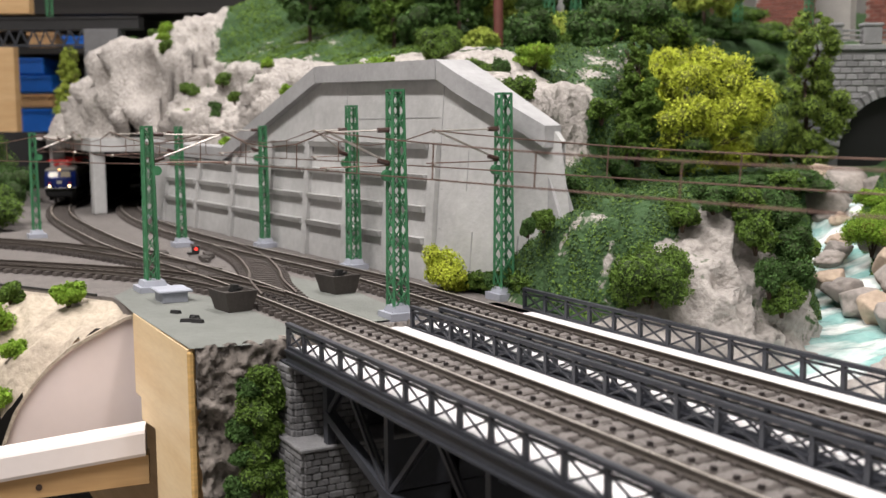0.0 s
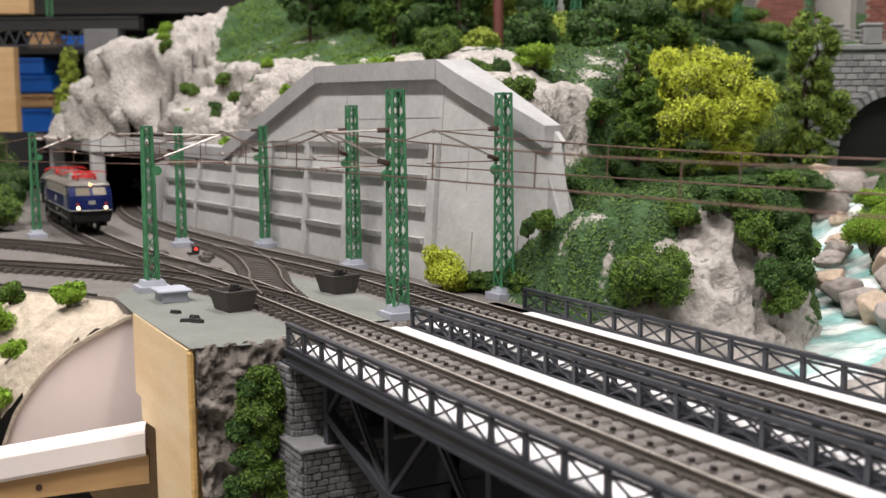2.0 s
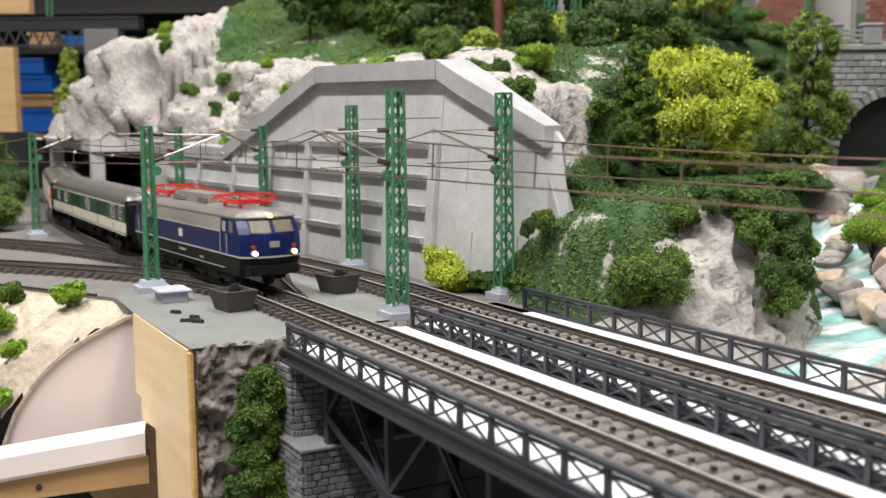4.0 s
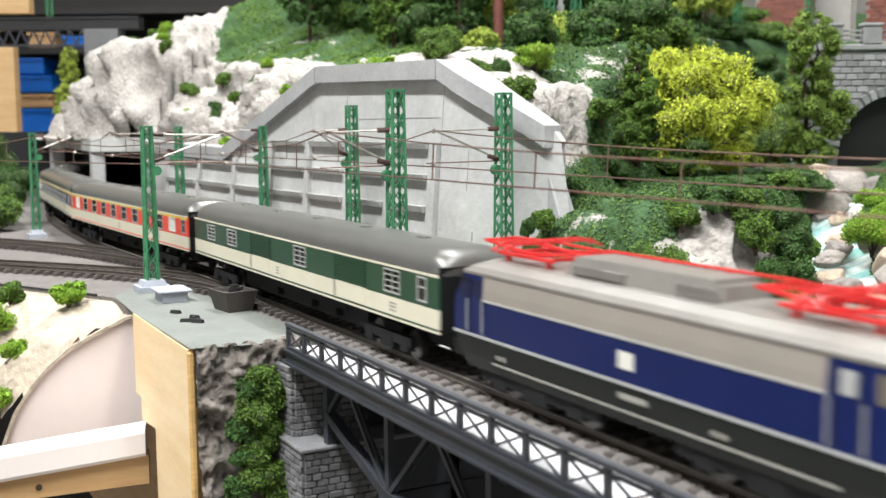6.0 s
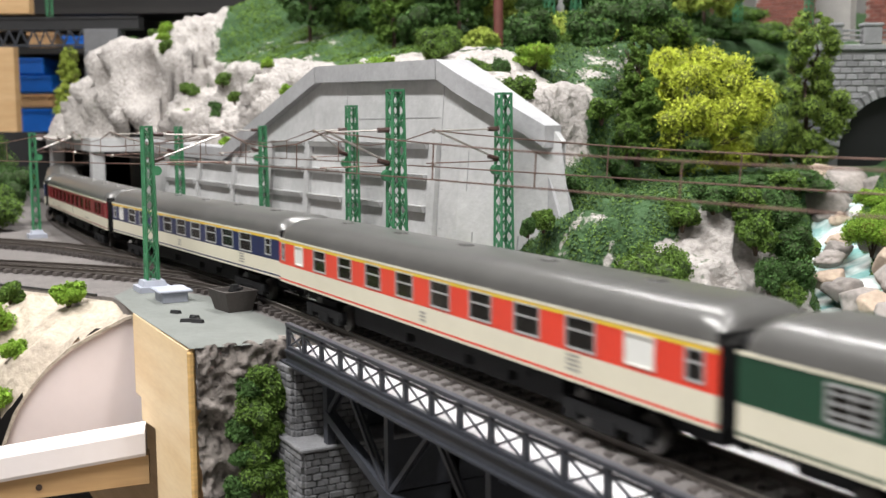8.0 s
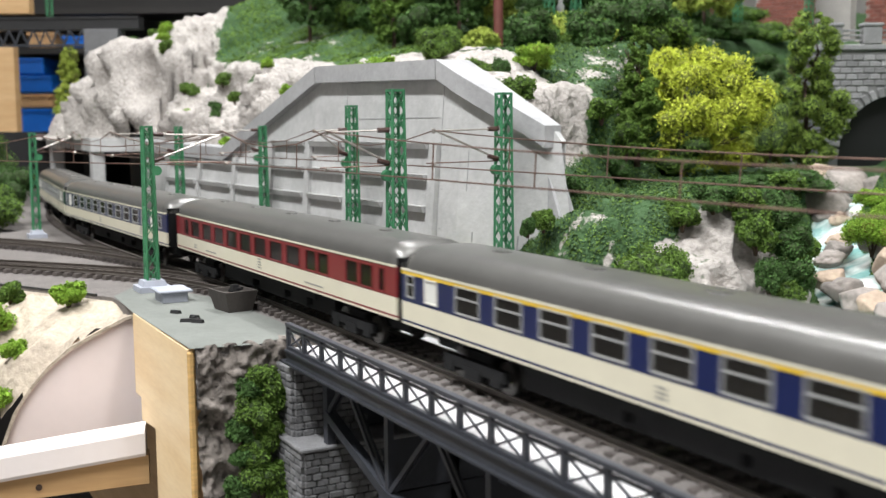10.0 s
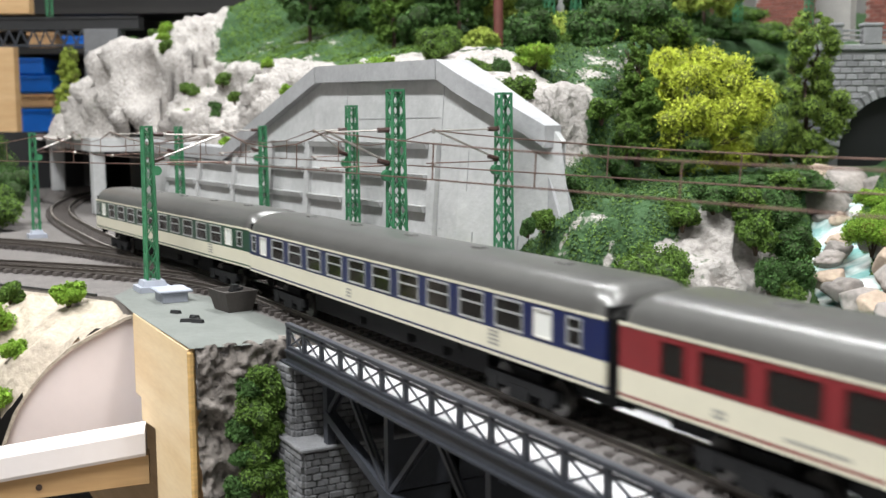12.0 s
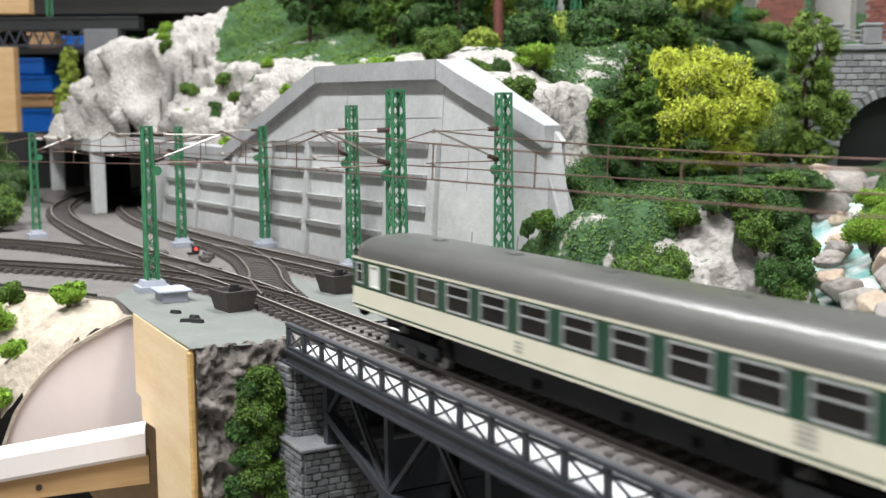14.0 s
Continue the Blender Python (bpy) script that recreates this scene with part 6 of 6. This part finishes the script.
def roof_rings(L, top, z_edge, half, n=14):
    rings = []
    for u in (-1, -0.997, -0.99, -0.98, -0.965, -0.95, -0.93, 0.93, 0.95, 0.965, 0.98, 0.99, 0.997, 1):
        e = max(0.0, (abs(u) - 0.93) / 0.07)
        k = math.sqrt(max(0.0, 1 - e ** 2.4)) * 0.7 + 0.3 if e > 0 else 1.0
        row = []
        for j in range(n + 1):
            a = math.pi * j / n
            c, s = math.cos(a), math.sin(a)
            yy = -half * math.copysign(abs(c) ** 0.62, c)
            zz = z_edge + (top - z_edge) * (abs(s) ** 0.8) * k
            row.append((u * L / 2, yy * (1 - 0.12 * e ** 3), zz))
        rings.append(row)
    return rings


def coach(name, label, paint, windows, stripe=None, sill=None, louvres=(), cream=M_CREAMP, marks=()):
    """windows: (from, to, kind, z0, z1) with lengths from the rear body end."""
    c = thing(name, label, "railway coach", "train")
    h = BODY / 2
    cells = sorted((a, b, z0, z1) for a, b, k, z0, z1 in windows)
    for s in (-1, 1):
        y0, y1 = (-SIDE, -SIDE + 0.9) if s < 0 else (SIDE - 0.9, SIDE)
        bm = B()
        x = 0.0
        for a, b, z0, z1 in cells + [(BODY, BODY, 0, 0)]:
            if a > x:
                box(bm, x - h, a - h, y0, y1, ZC, ZT)
            if b > a:
                box(bm, a - h, b - h, y0, y1, ZC, z0)
                box(bm, a - h, b - h, y0, y1, z1, ZT)
            x = b
        part("upper_side", bm, paint, c)
        bm = B()
        box(bm, -h, h, y0 - 0.05, y1 + 0.05, Z0 + 1.6, ZC)
        part("lower_side", bm, cream, c, "cream painted lower side")
        bm = B()
        box(bm, -h, h, y0 - 0.08, y1 + 0.08, Z0 + 0.9, Z0 + 1.6)
        part("sill_line", bm, sill or paint, c)
        bm = B()
        box(bm, -h, h, y0 - 0.04, y1 + 0.04, Z0, Z0 + 0.9)
        part("sill", bm, cream, c)
        bm = B()
        box(bm, -h, h, (y0 if s < 0 else y1) - 0.25, (y0 if s < 0 else y1) + 0.25, ZT - 0.3, ZT + 0.5)
        part("gutter", bm, cream, c, "pale gutter line")
        if stripe:
            bm = B()
            e = y0 - 0.12 if s < 0 else y1 + 0.12
            box(bm, -h, h, min(e, e + 0.2), max(e, e + 0.2), ZT - 1.5, ZT - 0.35)
            part("class_stripe", bm, stripe, c, "yellow first class stripe")
    sizes = {}
    for a, b, kind, z0, z1 in windows:
        key = (round(b - a, 1), kind, z0, z1)
        if key not in sizes:
            sizes[key] = window_mesh(b - a, z0, z1, M_BADGE if kind == "milk" else (M_ALU if kind != "plain" else paint), kind)
        fr, pn = sizes[key]
        for s in (-1, 1):
            at = P(a - h, -SIDE, 0) if s < 0 else P(b - h, SIDE, 0, 0, 0, 180)
            w = part("window", fr, None, c, at=at)
            part("pane", pn, None, w)
    for a, b in louvres:
        for s in (-1, 1):
            bm = B()
            for k in range(9):
                z = ZC + 0.8 + k * 1.12
                v = box(bm, a - h, b - h, s * SIDE - 0.5, s * SIDE + 0.5, z, z + 0.55)
            box(bm, a - h - 0.8, a - h, s * SIDE - 0.5, s * SIDE + 0.5, Z0 + 2, ZT - 0.5)
            part("loading_door", bm, paint, c, "louvred loading door")
            bm = B()
            box(bm, a - h, b - h, s * SIDE - 0.35, s * SIDE + 0.35, Z0 + 1.9, ZC + 0.4)
            part("loading_door_panel", bm, cream, c)
    # ends, floor, inside
    for e in (-1, 1):
        bm = B()
        x0, x1 = sorted((e * h, e * (h - 1)))
        box(bm, x0, x1, -SIDE + 0.9, SIDE - 0.9, Z0, ZT + 3)
        part("end_wall", bm, M_UNDER, c, "black end wall")
        bm = B()
        x0, x1 = sorted((e * h, e * (h + 2.6)))
        for y in (-7.5, 6.0):
            box(bm, x0, x1, y, y + 1.5, Z0 + 1, ZT)
        box(bm, x0, x1, -7.5, 7.5, ZT, ZT + 1.6)
        part("gangway", bevelled(bm, 0.3), M_RUBBER, c, "black rubber gangway")
        for y in (-10, 10):
            bm = B()
            tube(bm, (e * h, y, 12), (e * (h + 2.6), y, 12), 0.9, 8)
            tube(bm, (e * (h + 2.4), y, 12), (e * (h + 3), y, 12), 2.4, 14)
            part("buffer", bm, M_UNDER, c)
    bm = B()
    box(bm, -h + 1, h - 1, -SIDE + 1, SIDE - 1, Z0 - 0.5, Z0 + 0.5)
    for x0, x1, y in ((-48, -20, -9), (-10, 22, -9), (30, 48, -9), (-40, 10, 9)):
        box(bm, x0, x1, y - 4, y + 4, 6.5, Z0)
    box(bm, -h + 3, h - 3, -4, 4, 10, Z0)
    # deeper black filler stands for shade under the coach, hiding the pale boards
    box(bm, -72, 72, -10, 10, 4.5, Z0)
    box(bm, -h + 8, h - 8, -6, 6, 7, Z0)
    for y in (-13.5, 13.5):
        box(bm, -60, 60, y - 0.4, y + 0.4, 10.5, Z0)
    part("underframe", bm, M_UNDER, c, "black underframe with equipment boxes and filler added for shade")
    bm = B()
    box(bm, -h + 3, h - 3, -9, 9, Z0 + 1, ZT + 2)
    part("interior", bm, M_INSIDE, c, "brown compartment interior")
    bm = B()
    loft(bm, roof_rings(BODY, 42.3, ZT, SIDE + 0.1), closed=False)
    ring = roof_rings(BODY, 42.3, ZT, SIDE + 0.1)
    for r in (ring[0], ring[-1]):
        bm.faces.new([bm.verts.new(q) for q in r])
    part("roof", bm, M_ROOF, c, "smooth grey curved roof", smooth=True)
    for x in (-100, -50, 0, 50, 100):
        bm = B()
        box(bm, x - 3, x + 3, -2, 2, 41.9, 42.9, 0, 0.6)
        part("roof_vent", bm, M_ROOF, c)
    for x, w, n in marks:
        bm = B()
        for k in range(n):
            box(bm, x - h - w / 2, x - h + w / 2, -SIDE - 0.15, -SIDE + 0.2, Z0 + 3.0 + k * 1.3, Z0 + 3.7 + k * 1.3)
        part("lettering", bm, M_LETTER, c, "rows of small grey lettering")
    bogie(c, -96)
    bogie(c, 96)
    return c


def compartments(first, pitch, n, w, kind="bar", z0=23.3, z1=32.4):
    return [(first + pitch * k, first + pitch * k + w, kind, z0, z1) for k in range(n)]


def ends_of(wc=((15.5, 24), (248, 257))):
    return [(3.5, 9.5, "bar", 24, 32), (264, 271, "bar", 24, 32)] + [(a, b, "milk", 23.6, 32) for a, b in wc]


def loco():
    c = thing("electric_locomotive", "blue and grey electric locomotive with red pantographs and lit headlamps", "locomotive", "train")

    def outline(L, W, bow, z, n=7):
        pts = []
        for e in (1, -1):
            for k in range(n + 1):
                v = -1 + 2 * k / n
                y = W * v * e
                x = e * (L - bow * abs(v) ** 2.6)
                pts.append((x, y, z))
            pts.append((e * 62 if e > 0 else -71, W * e, z))
            pts.append((-71 * e if e > 0 else 62, W * e, z))
        return pts

    lev = [(18.4, 94, 16.5, 5.5), (22, 94, 16.5, 5.5), (27, 93.6, 16.5, 5.5), (29.8, 93, 16.5, 5.5), (33, 90.8, 16.4, 5.5), (37.3, 87.3, 16.0, 5.5)]
    bm = B()
    loft(bm, [outline(L, W, b, z) for z, L, W, b in lev])
    for f in bm.faces:
        ctr = f.calc_center_median()
        if ctr.z > 29.8 and -71 < ctr.x < 62 and abs(ctr.y) > 15:
            f.material_index = 1
    body = part("body_shell", bm, [M_BLUEL, M_GREYBEIGE], c, "blue body with grey beige upper sides")
    bm = B()
    loft(bm, [outline(L, W, b, z) for z, L, W, b in ((8.0, 88, 15.0, 6), (12, 91.5, 16.0, 6), (18.2, 93.8, 16.4, 5.5))])
    part("skirt", bm, M_SKIRT, c, "blackish green lower skirt")
    bm = B()
    loft(bm, [outline(L, W, b, z) for z, L, W, b in ((18.0, 94.3, 16.75, 5.5), (18.8, 94.3, 16.75, 5.5))])
    part("trim_line", bm, M_ALU, c, "white line round the body")
    bm = B()
    for s in (-1, 1):
        box(bm, -71, 62, s * 16.5 - 0.25, s * 16.5 + 0.25, 29.6, 30.2)
    part("belt_line", bm, M_ALU, c)
    bm = B()
    loft(bm, [outline(L, W, b, z) for z, L, W, b in ((37.3, 88.3, 16.2, 5.5), (38.2, 88.4, 16.2, 5.5), (39.6, 86, 14.6, 5.5), (41.0, 82, 11, 5), (41.8, 77, 6, 4))])
    part("roof", bm, M_ROOF_L, c, "dusty grey roof", smooth=False)
    bm = B()
    box(bm, -38, 22, -9, 9, 41, 46.5, 0, 2.2)
    box(bm, -6, 24, -8, 8, 41, 45.2, 0, 1.5)
    box(bm, -34, -12, -9.2, 9.2, 42, 44.2)
    for x in (-33, -30, -27, -24, 9, 12, 15, 18, 21):
        for y in (-8.8, 8.8):
            box(bm, x, x + 1.2, y - 0.5, y + 0.5, 42, 44.6)
    part("roof_hood", bm, M_ROOF_L, c, "grey ventilator hood on the roof")
    # windows, doors, lamps
    for e in (1, -1):
        for s in (-1, 1):
            bm = B()
            q = [(e * 91.6, s * 1.2, 30.6), (e * 90.4, s * 11.6, 30.6), (e * 86.6, s * 11.2, 36.4), (e * 87.6, s * 1.2, 36.4)]
            v = [bm.verts.new(p) for p in q] + [bm.verts.new((p[0] + e * 1.3, p[1], p[2])) for p in q]
            for f in ((0, 1, 2, 3), (4, 5, 6, 7), (0, 1, 5, 4), (1, 2, 6, 5), (2, 3, 7, 6), (3, 0, 4, 7)):
                bm.faces.new([v[i] for i in f])
            bmesh.ops.recalc_face_normals(bm, faces=bm.faces)
            part("windscreen", bm, M_CABIN, c, "beige windscreen with the lit cab painted into its colour")
            bm = B()
            tube(bm, (e * 88, s * 10.6, 20.6), (e * 94.0, s * 10.6, 20.6), 1.5, 14)
            hl = part("headlamp", bm, M_ALU, c)
            bm = B()
            tube(bm, (e * 94.0, s * 10.6, 20.6), (e * 94.6, s * 10.6, 20.6), 1.25, 14)
            part("lens", bm, M_LAMPW if e > 0 else M_MILK, hl, "glowing yellow lens" if e > 0 else "")
            bm = B()
            tube(bm, (e * 88, s * 10.8, 23.6), (e * 93.6, s * 10.8, 23.6), 1.1, 12)
            part("tail_lamp", bm, M_TAIL if e > 0 else M_SKIRT, c, "red tail lamp" if e > 0 else "")
            bm = B()
            x = e * 76 + (1 if e > 0 else -6)
            box(bm, x - 2.6, x + 2.6, s * 16.45 - 0.2, s * 16.45 + 0.2, 30.2, 36)
            part("cab_window", bm, M_CABIN if e > 0 else M_GLASS, c)
            bm = B()
            x = 67.5 if e > 0 else -75
            for a in (-3.4, 3.2):
                box(bm, x + a, x + a + 0.25, s * 16.5 - 0.2, s * 16.5 + 0.2, 19.5, 36.5)
            door = part("door", bm, M_BLACK, c, "cab door with handrails")
            bm = B()
            box(bm, x - 2, x + 2, s * 16.45 - 0.22, s * 16.45 + 0.22, 30.4, 35.4)
            part("pane", bm, M_ALU if e > 0 else M_GLASS, door)
            bm = B()
            for a in (-4.6, 4.4):
                tube(bm, (x + a, s * 17, 19.5), (x + a, s * 17, 29.5), 0.25, 6)
            part("handrail", bm, M_ALU, c)
            bm = B()
            tube(bm, (e * 90, s * 9.8, 12), (e * 94.5, s * 9.8, 12), 1.1, 10)
            tube(bm, (e * 94.5, s * 9.8, 12), (e * 95.6, s * 9.8, 12), 2.7, 16)
            part("buffer", bm, M_UNDER, c)
        bm = B()
        tube(bm, (e * 84, 0, 38.8), (e * 89.4, 0, 38.8), 1.2, 12)
        part("top_lamp", bm, M_LAMPO if e > 0 else M_ALU, c, "orange glowing top lamp" if e > 0 else "")
        bm = B()
        tube(bm, (e * 93, -3, 25.4), (e * 94, -3, 25.4), 0.1, 4)
        box(bm, *sorted((e * 93, e * 94.2)), -2.6, 2.6, 23.2, 26.2)
        part("badge", bm, M_LETTER, c, "dull grey badge on the cab front")
        bm = B()
        box(bm, *sorted((e * 88, e * 93.5)), -13.5, 13.5, 9.5, 14)
        part("buffer_beam", bm, M_UNDER, c)
    for s in (-1, 1):
        bm = B()
        box(bm, -4, 2, s * 16.5 - 0.2, s * 16.5 + 0.2, 22.2, 26.6)
        part("badge", bm, M_BADGE, c, "pale rectangular badge on the side")
        bm = B()
        box(bm, -4, 7, s * 16.3 - 0.25, s * 16.3 + 0.25, 14.4, 15.8)
        part("number_plate", bm, M_LETTER, c, "small unreadable plate")
        bm = B()
        for x in (-63, -60, 30, 33):
            box(bm, x, x + 1.6, s * 16.2 - 0.3, s * 16.2 + 0.3, 13, 14.2)
        part("skirt_fitting", bm, M_LETTER, c)
        bm = B()
        bar(bm, (-66, s * 15.9, 11.2), (66, s * 15.9, 11.2), 0.6, 0.5)
        part("pipe", bm, M_LETTER, c)
    # running gear
    for x in (-45, 45):
        bm = B()
        for y in (-12.5, 12.5):
            box(bm, -30, 30, y - 1.5, y + 1.5, 4.6, 9.5)
            for xx in (-19.5, 19.5):
                box(bm, xx - 4, xx + 4, y - 2, y + 2, 3.4, 9, 0, 0.6)
            box(bm, -6, 6, y - 2, y + 2, 3, 8)
        box(bm, -20, 20, -11, 11, 6, 12)
        b = part("bogie", bm, M_UNDER, c, "black bogie frame", at=P(x, 0, 0))
        for xx in (-19.5, 19.5):
            bm = B()
            for y in (-8.2, 8.2):
                tube(bm, (xx, y - 1.2, 7), (xx, y + 1.2, 7), 7, 22)
            tube(bm, (xx, -8, 7), (xx, 8, 7), 1.4, 8)
            part("wheelset", bm, M_WHEEL, b)
    # pantographs: folded, red
    for e in (1, -1):
        x0 = 58 * e - 2
        p = thing_part("pantograph", c, "folded red pantograph")
        bm = B()
        for y in (-8, 8):
            bar(bm, (x0 - 15, y, 44), (x0 + 15, y, 44), 1.0, 1.0)
        for x in (-12, 0, 12):
            bar(bm, (x0 + x, -8, 44), (x0 + x, 8, 44), 1.0, 1.0)
        part("base_frame", bm, M_REDPANTO, p)
        for x in (-11, 11):
            for y in (-7, 7):
                bm = B()
                tube(bm, (x0 + x, y, 41), (x0 + x, y, 43.6), 1.0, 8)
                part("insulator", bm, M_REDPANTO, p)
        bm = B()
        for y in (-7, 7):
            bar(bm, (x0 - 3 * e, y, 44.6), (x0 + 27 * e, y * 0.75, 46.6), 0.9, 0.9)
            bar(bm, (x0 + 3 * e, y, 44.6), (x0 - 24 * e, y * 0.75, 46.4), 0.9, 0.9)
        bar(bm, (x0 + 27 * e, -6, 46.6), (x0 + 27 * e, 6, 46.6), 0.8, 0.8)
        bar(bm, (x0 - 24 * e, -6, 46.4), (x0 - 24 * e, 6, 46.4), 0.8, 0.8)
        part("lower_arm", bm, M_REDPANTO, p)
        bm = B()
        for y in (-5.5, 5.5):
            bar(bm, (x0 + 27 * e, y, 46.8), (x0 - 2 * e, y * 0.4, 48), 0.7, 0.7)
            bar(bm, (x0 - 24 * e, y, 46.6), (x0 + 2 * e, y * 0.4, 48), 0.7, 0.7)
        part("upper_arm", bm, M_REDPANTO, p)
        for dx in (-2.5, 2.5):
            bm = B()
            bar(bm, (x0 + dx, -14, 48.2), (x0 + dx, 14, 48.2), 0.9, 0.8)
            for s in (-1, 1):
                bar(bm, (x0 + dx, s * 14, 48.2), (x0 + dx, s * 18, 46.2), 0.8, 0.7)
            part("contact_shoe", bm, M_REDPANTO, p)
    bm = B()
    bar(bm, (-36, 5, 47.2), (36, 5, 47.2), 0.7, 0.7)
    for x in (-36, -12, 12, 36):
        tube(bm, (x, 5, 42), (x, 5, 47), 0.7, 6)
    part("roof_cable", bm, M_REDPANTO, c, "red roof conductor")
    return c


def thing_part(name, parent, label=""):
    e = new(name)
    e.parent = parent
    if label:
        e["label"] = label
    return e


def build_train():
    t = [loco()]
    luggage = [(24.5, 37, "bars", 24, 32), (58.5, 72.5, "bars", 24, 32.2), (150.5, 164.5, "bars", 23.8, 32.4), (240, 253, "bars", 23.8, 32.4), (266, 273, "bar", 23.8, 32.4)]
    t.append(coach("luggage_van", "dark green and cream luggage van with louvred doors", M_GREENP, luggage, louvres=((95, 121), (196, 224)), marks=((130, 3.5, 3), (247, 5, 3))))
    t.append(coach("first_class_coach", "orange red and cream coach with a yellow stripe", M_REDP,
                   compartments(40.5, 26.0, 8, 13.5) + [(3, 7, "bar", 24, 32), (270.5, 277, "bar", 24, 32), (19.5, 29, "milk", 23.6, 32), (248, 259.5, "milk", 23.6, 32)], stripe=M_YELLOW, marks=((139, 4, 3), (226, 6, 4))))
    t.append(coach("first_class_coach", "cobalt blue and cream coach with a yellow stripe", M_BLUEP,
                   compartments(38, 24.2, 9, 15.5) + ends_of(((17, 26), (256, 262)))[:3], stripe=M_YELLOW, marks=((139, 4, 3), (234, 6, 4))))
    diner = compartments(28.8, 20.7, 8, 16.2, "plain", 23, 32.2) + [(15.5, 24.5, "plain", 23, 32.2), (196.5, 208, "plain", 23, 32.2), (209.5, 221, "plain", 23, 32.2), (237.5, 249, "plain", 23, 32.2), (250.5, 262, "plain", 23, 32.2), (267, 272, "plain", 23, 32.2)]
    t.append(coach("dining_car", "wine red and cream dining car with wide kitchen windows", M_WINEP, diner, marks=((139, 4, 4), (64, 17, 1), (205, 20, 1), (36, 4, 2))))
    second = compartments(31, 21.75, 10, 15.6) + ends_of()
    t.append(coach("second_class_coach", "cobalt blue and cream passenger coach with ten windows", M_BLUEP, second, marks=((118, 4, 3), (226, 6, 4))))
    t.append(coach("second_class_coach", "dark green and cream passenger coach with ten windows", M_GREENP, second, marks=((118, 4, 3), (226, 6, 4))))
    return t


TRAIN = build_train()
TRAIN_OFFSETS = (5.5, -235.5, -523, -810, -1097, -1384, -1671)
TRAIN_SPEED = 206.5


def motions():
    """The train runs out of the tunnel over the front bridge at a steady pace."""
    way = Way(PATH_MAIN, 2.0)
    for k, car in enumerate(TRAIN):
        half = 45 if k == 0 else 96
        rows = []
        for i in range(57):
            t = i * 0.25
            s = 46.5 + TRAIN_SPEED * (t - 5.3) + TRAIN_OFFSETS[k] + float(np.interp(t, (0, 1, 2, 3, 4, 5.3, 6.5, 8, 11, 14), (95, 73, 49, 28, 12, -2, -2, 4, 0, -6)))
            a, b = way.at(s - half), way.at(s + half)
            d = b - a
            m = (a + b) / 2
            rows.append((t, P(m[0], m[1], 0, 0, 0, math.degrees(math.atan2(d[1], d[0])))))
        walk(car, rows)


motions()
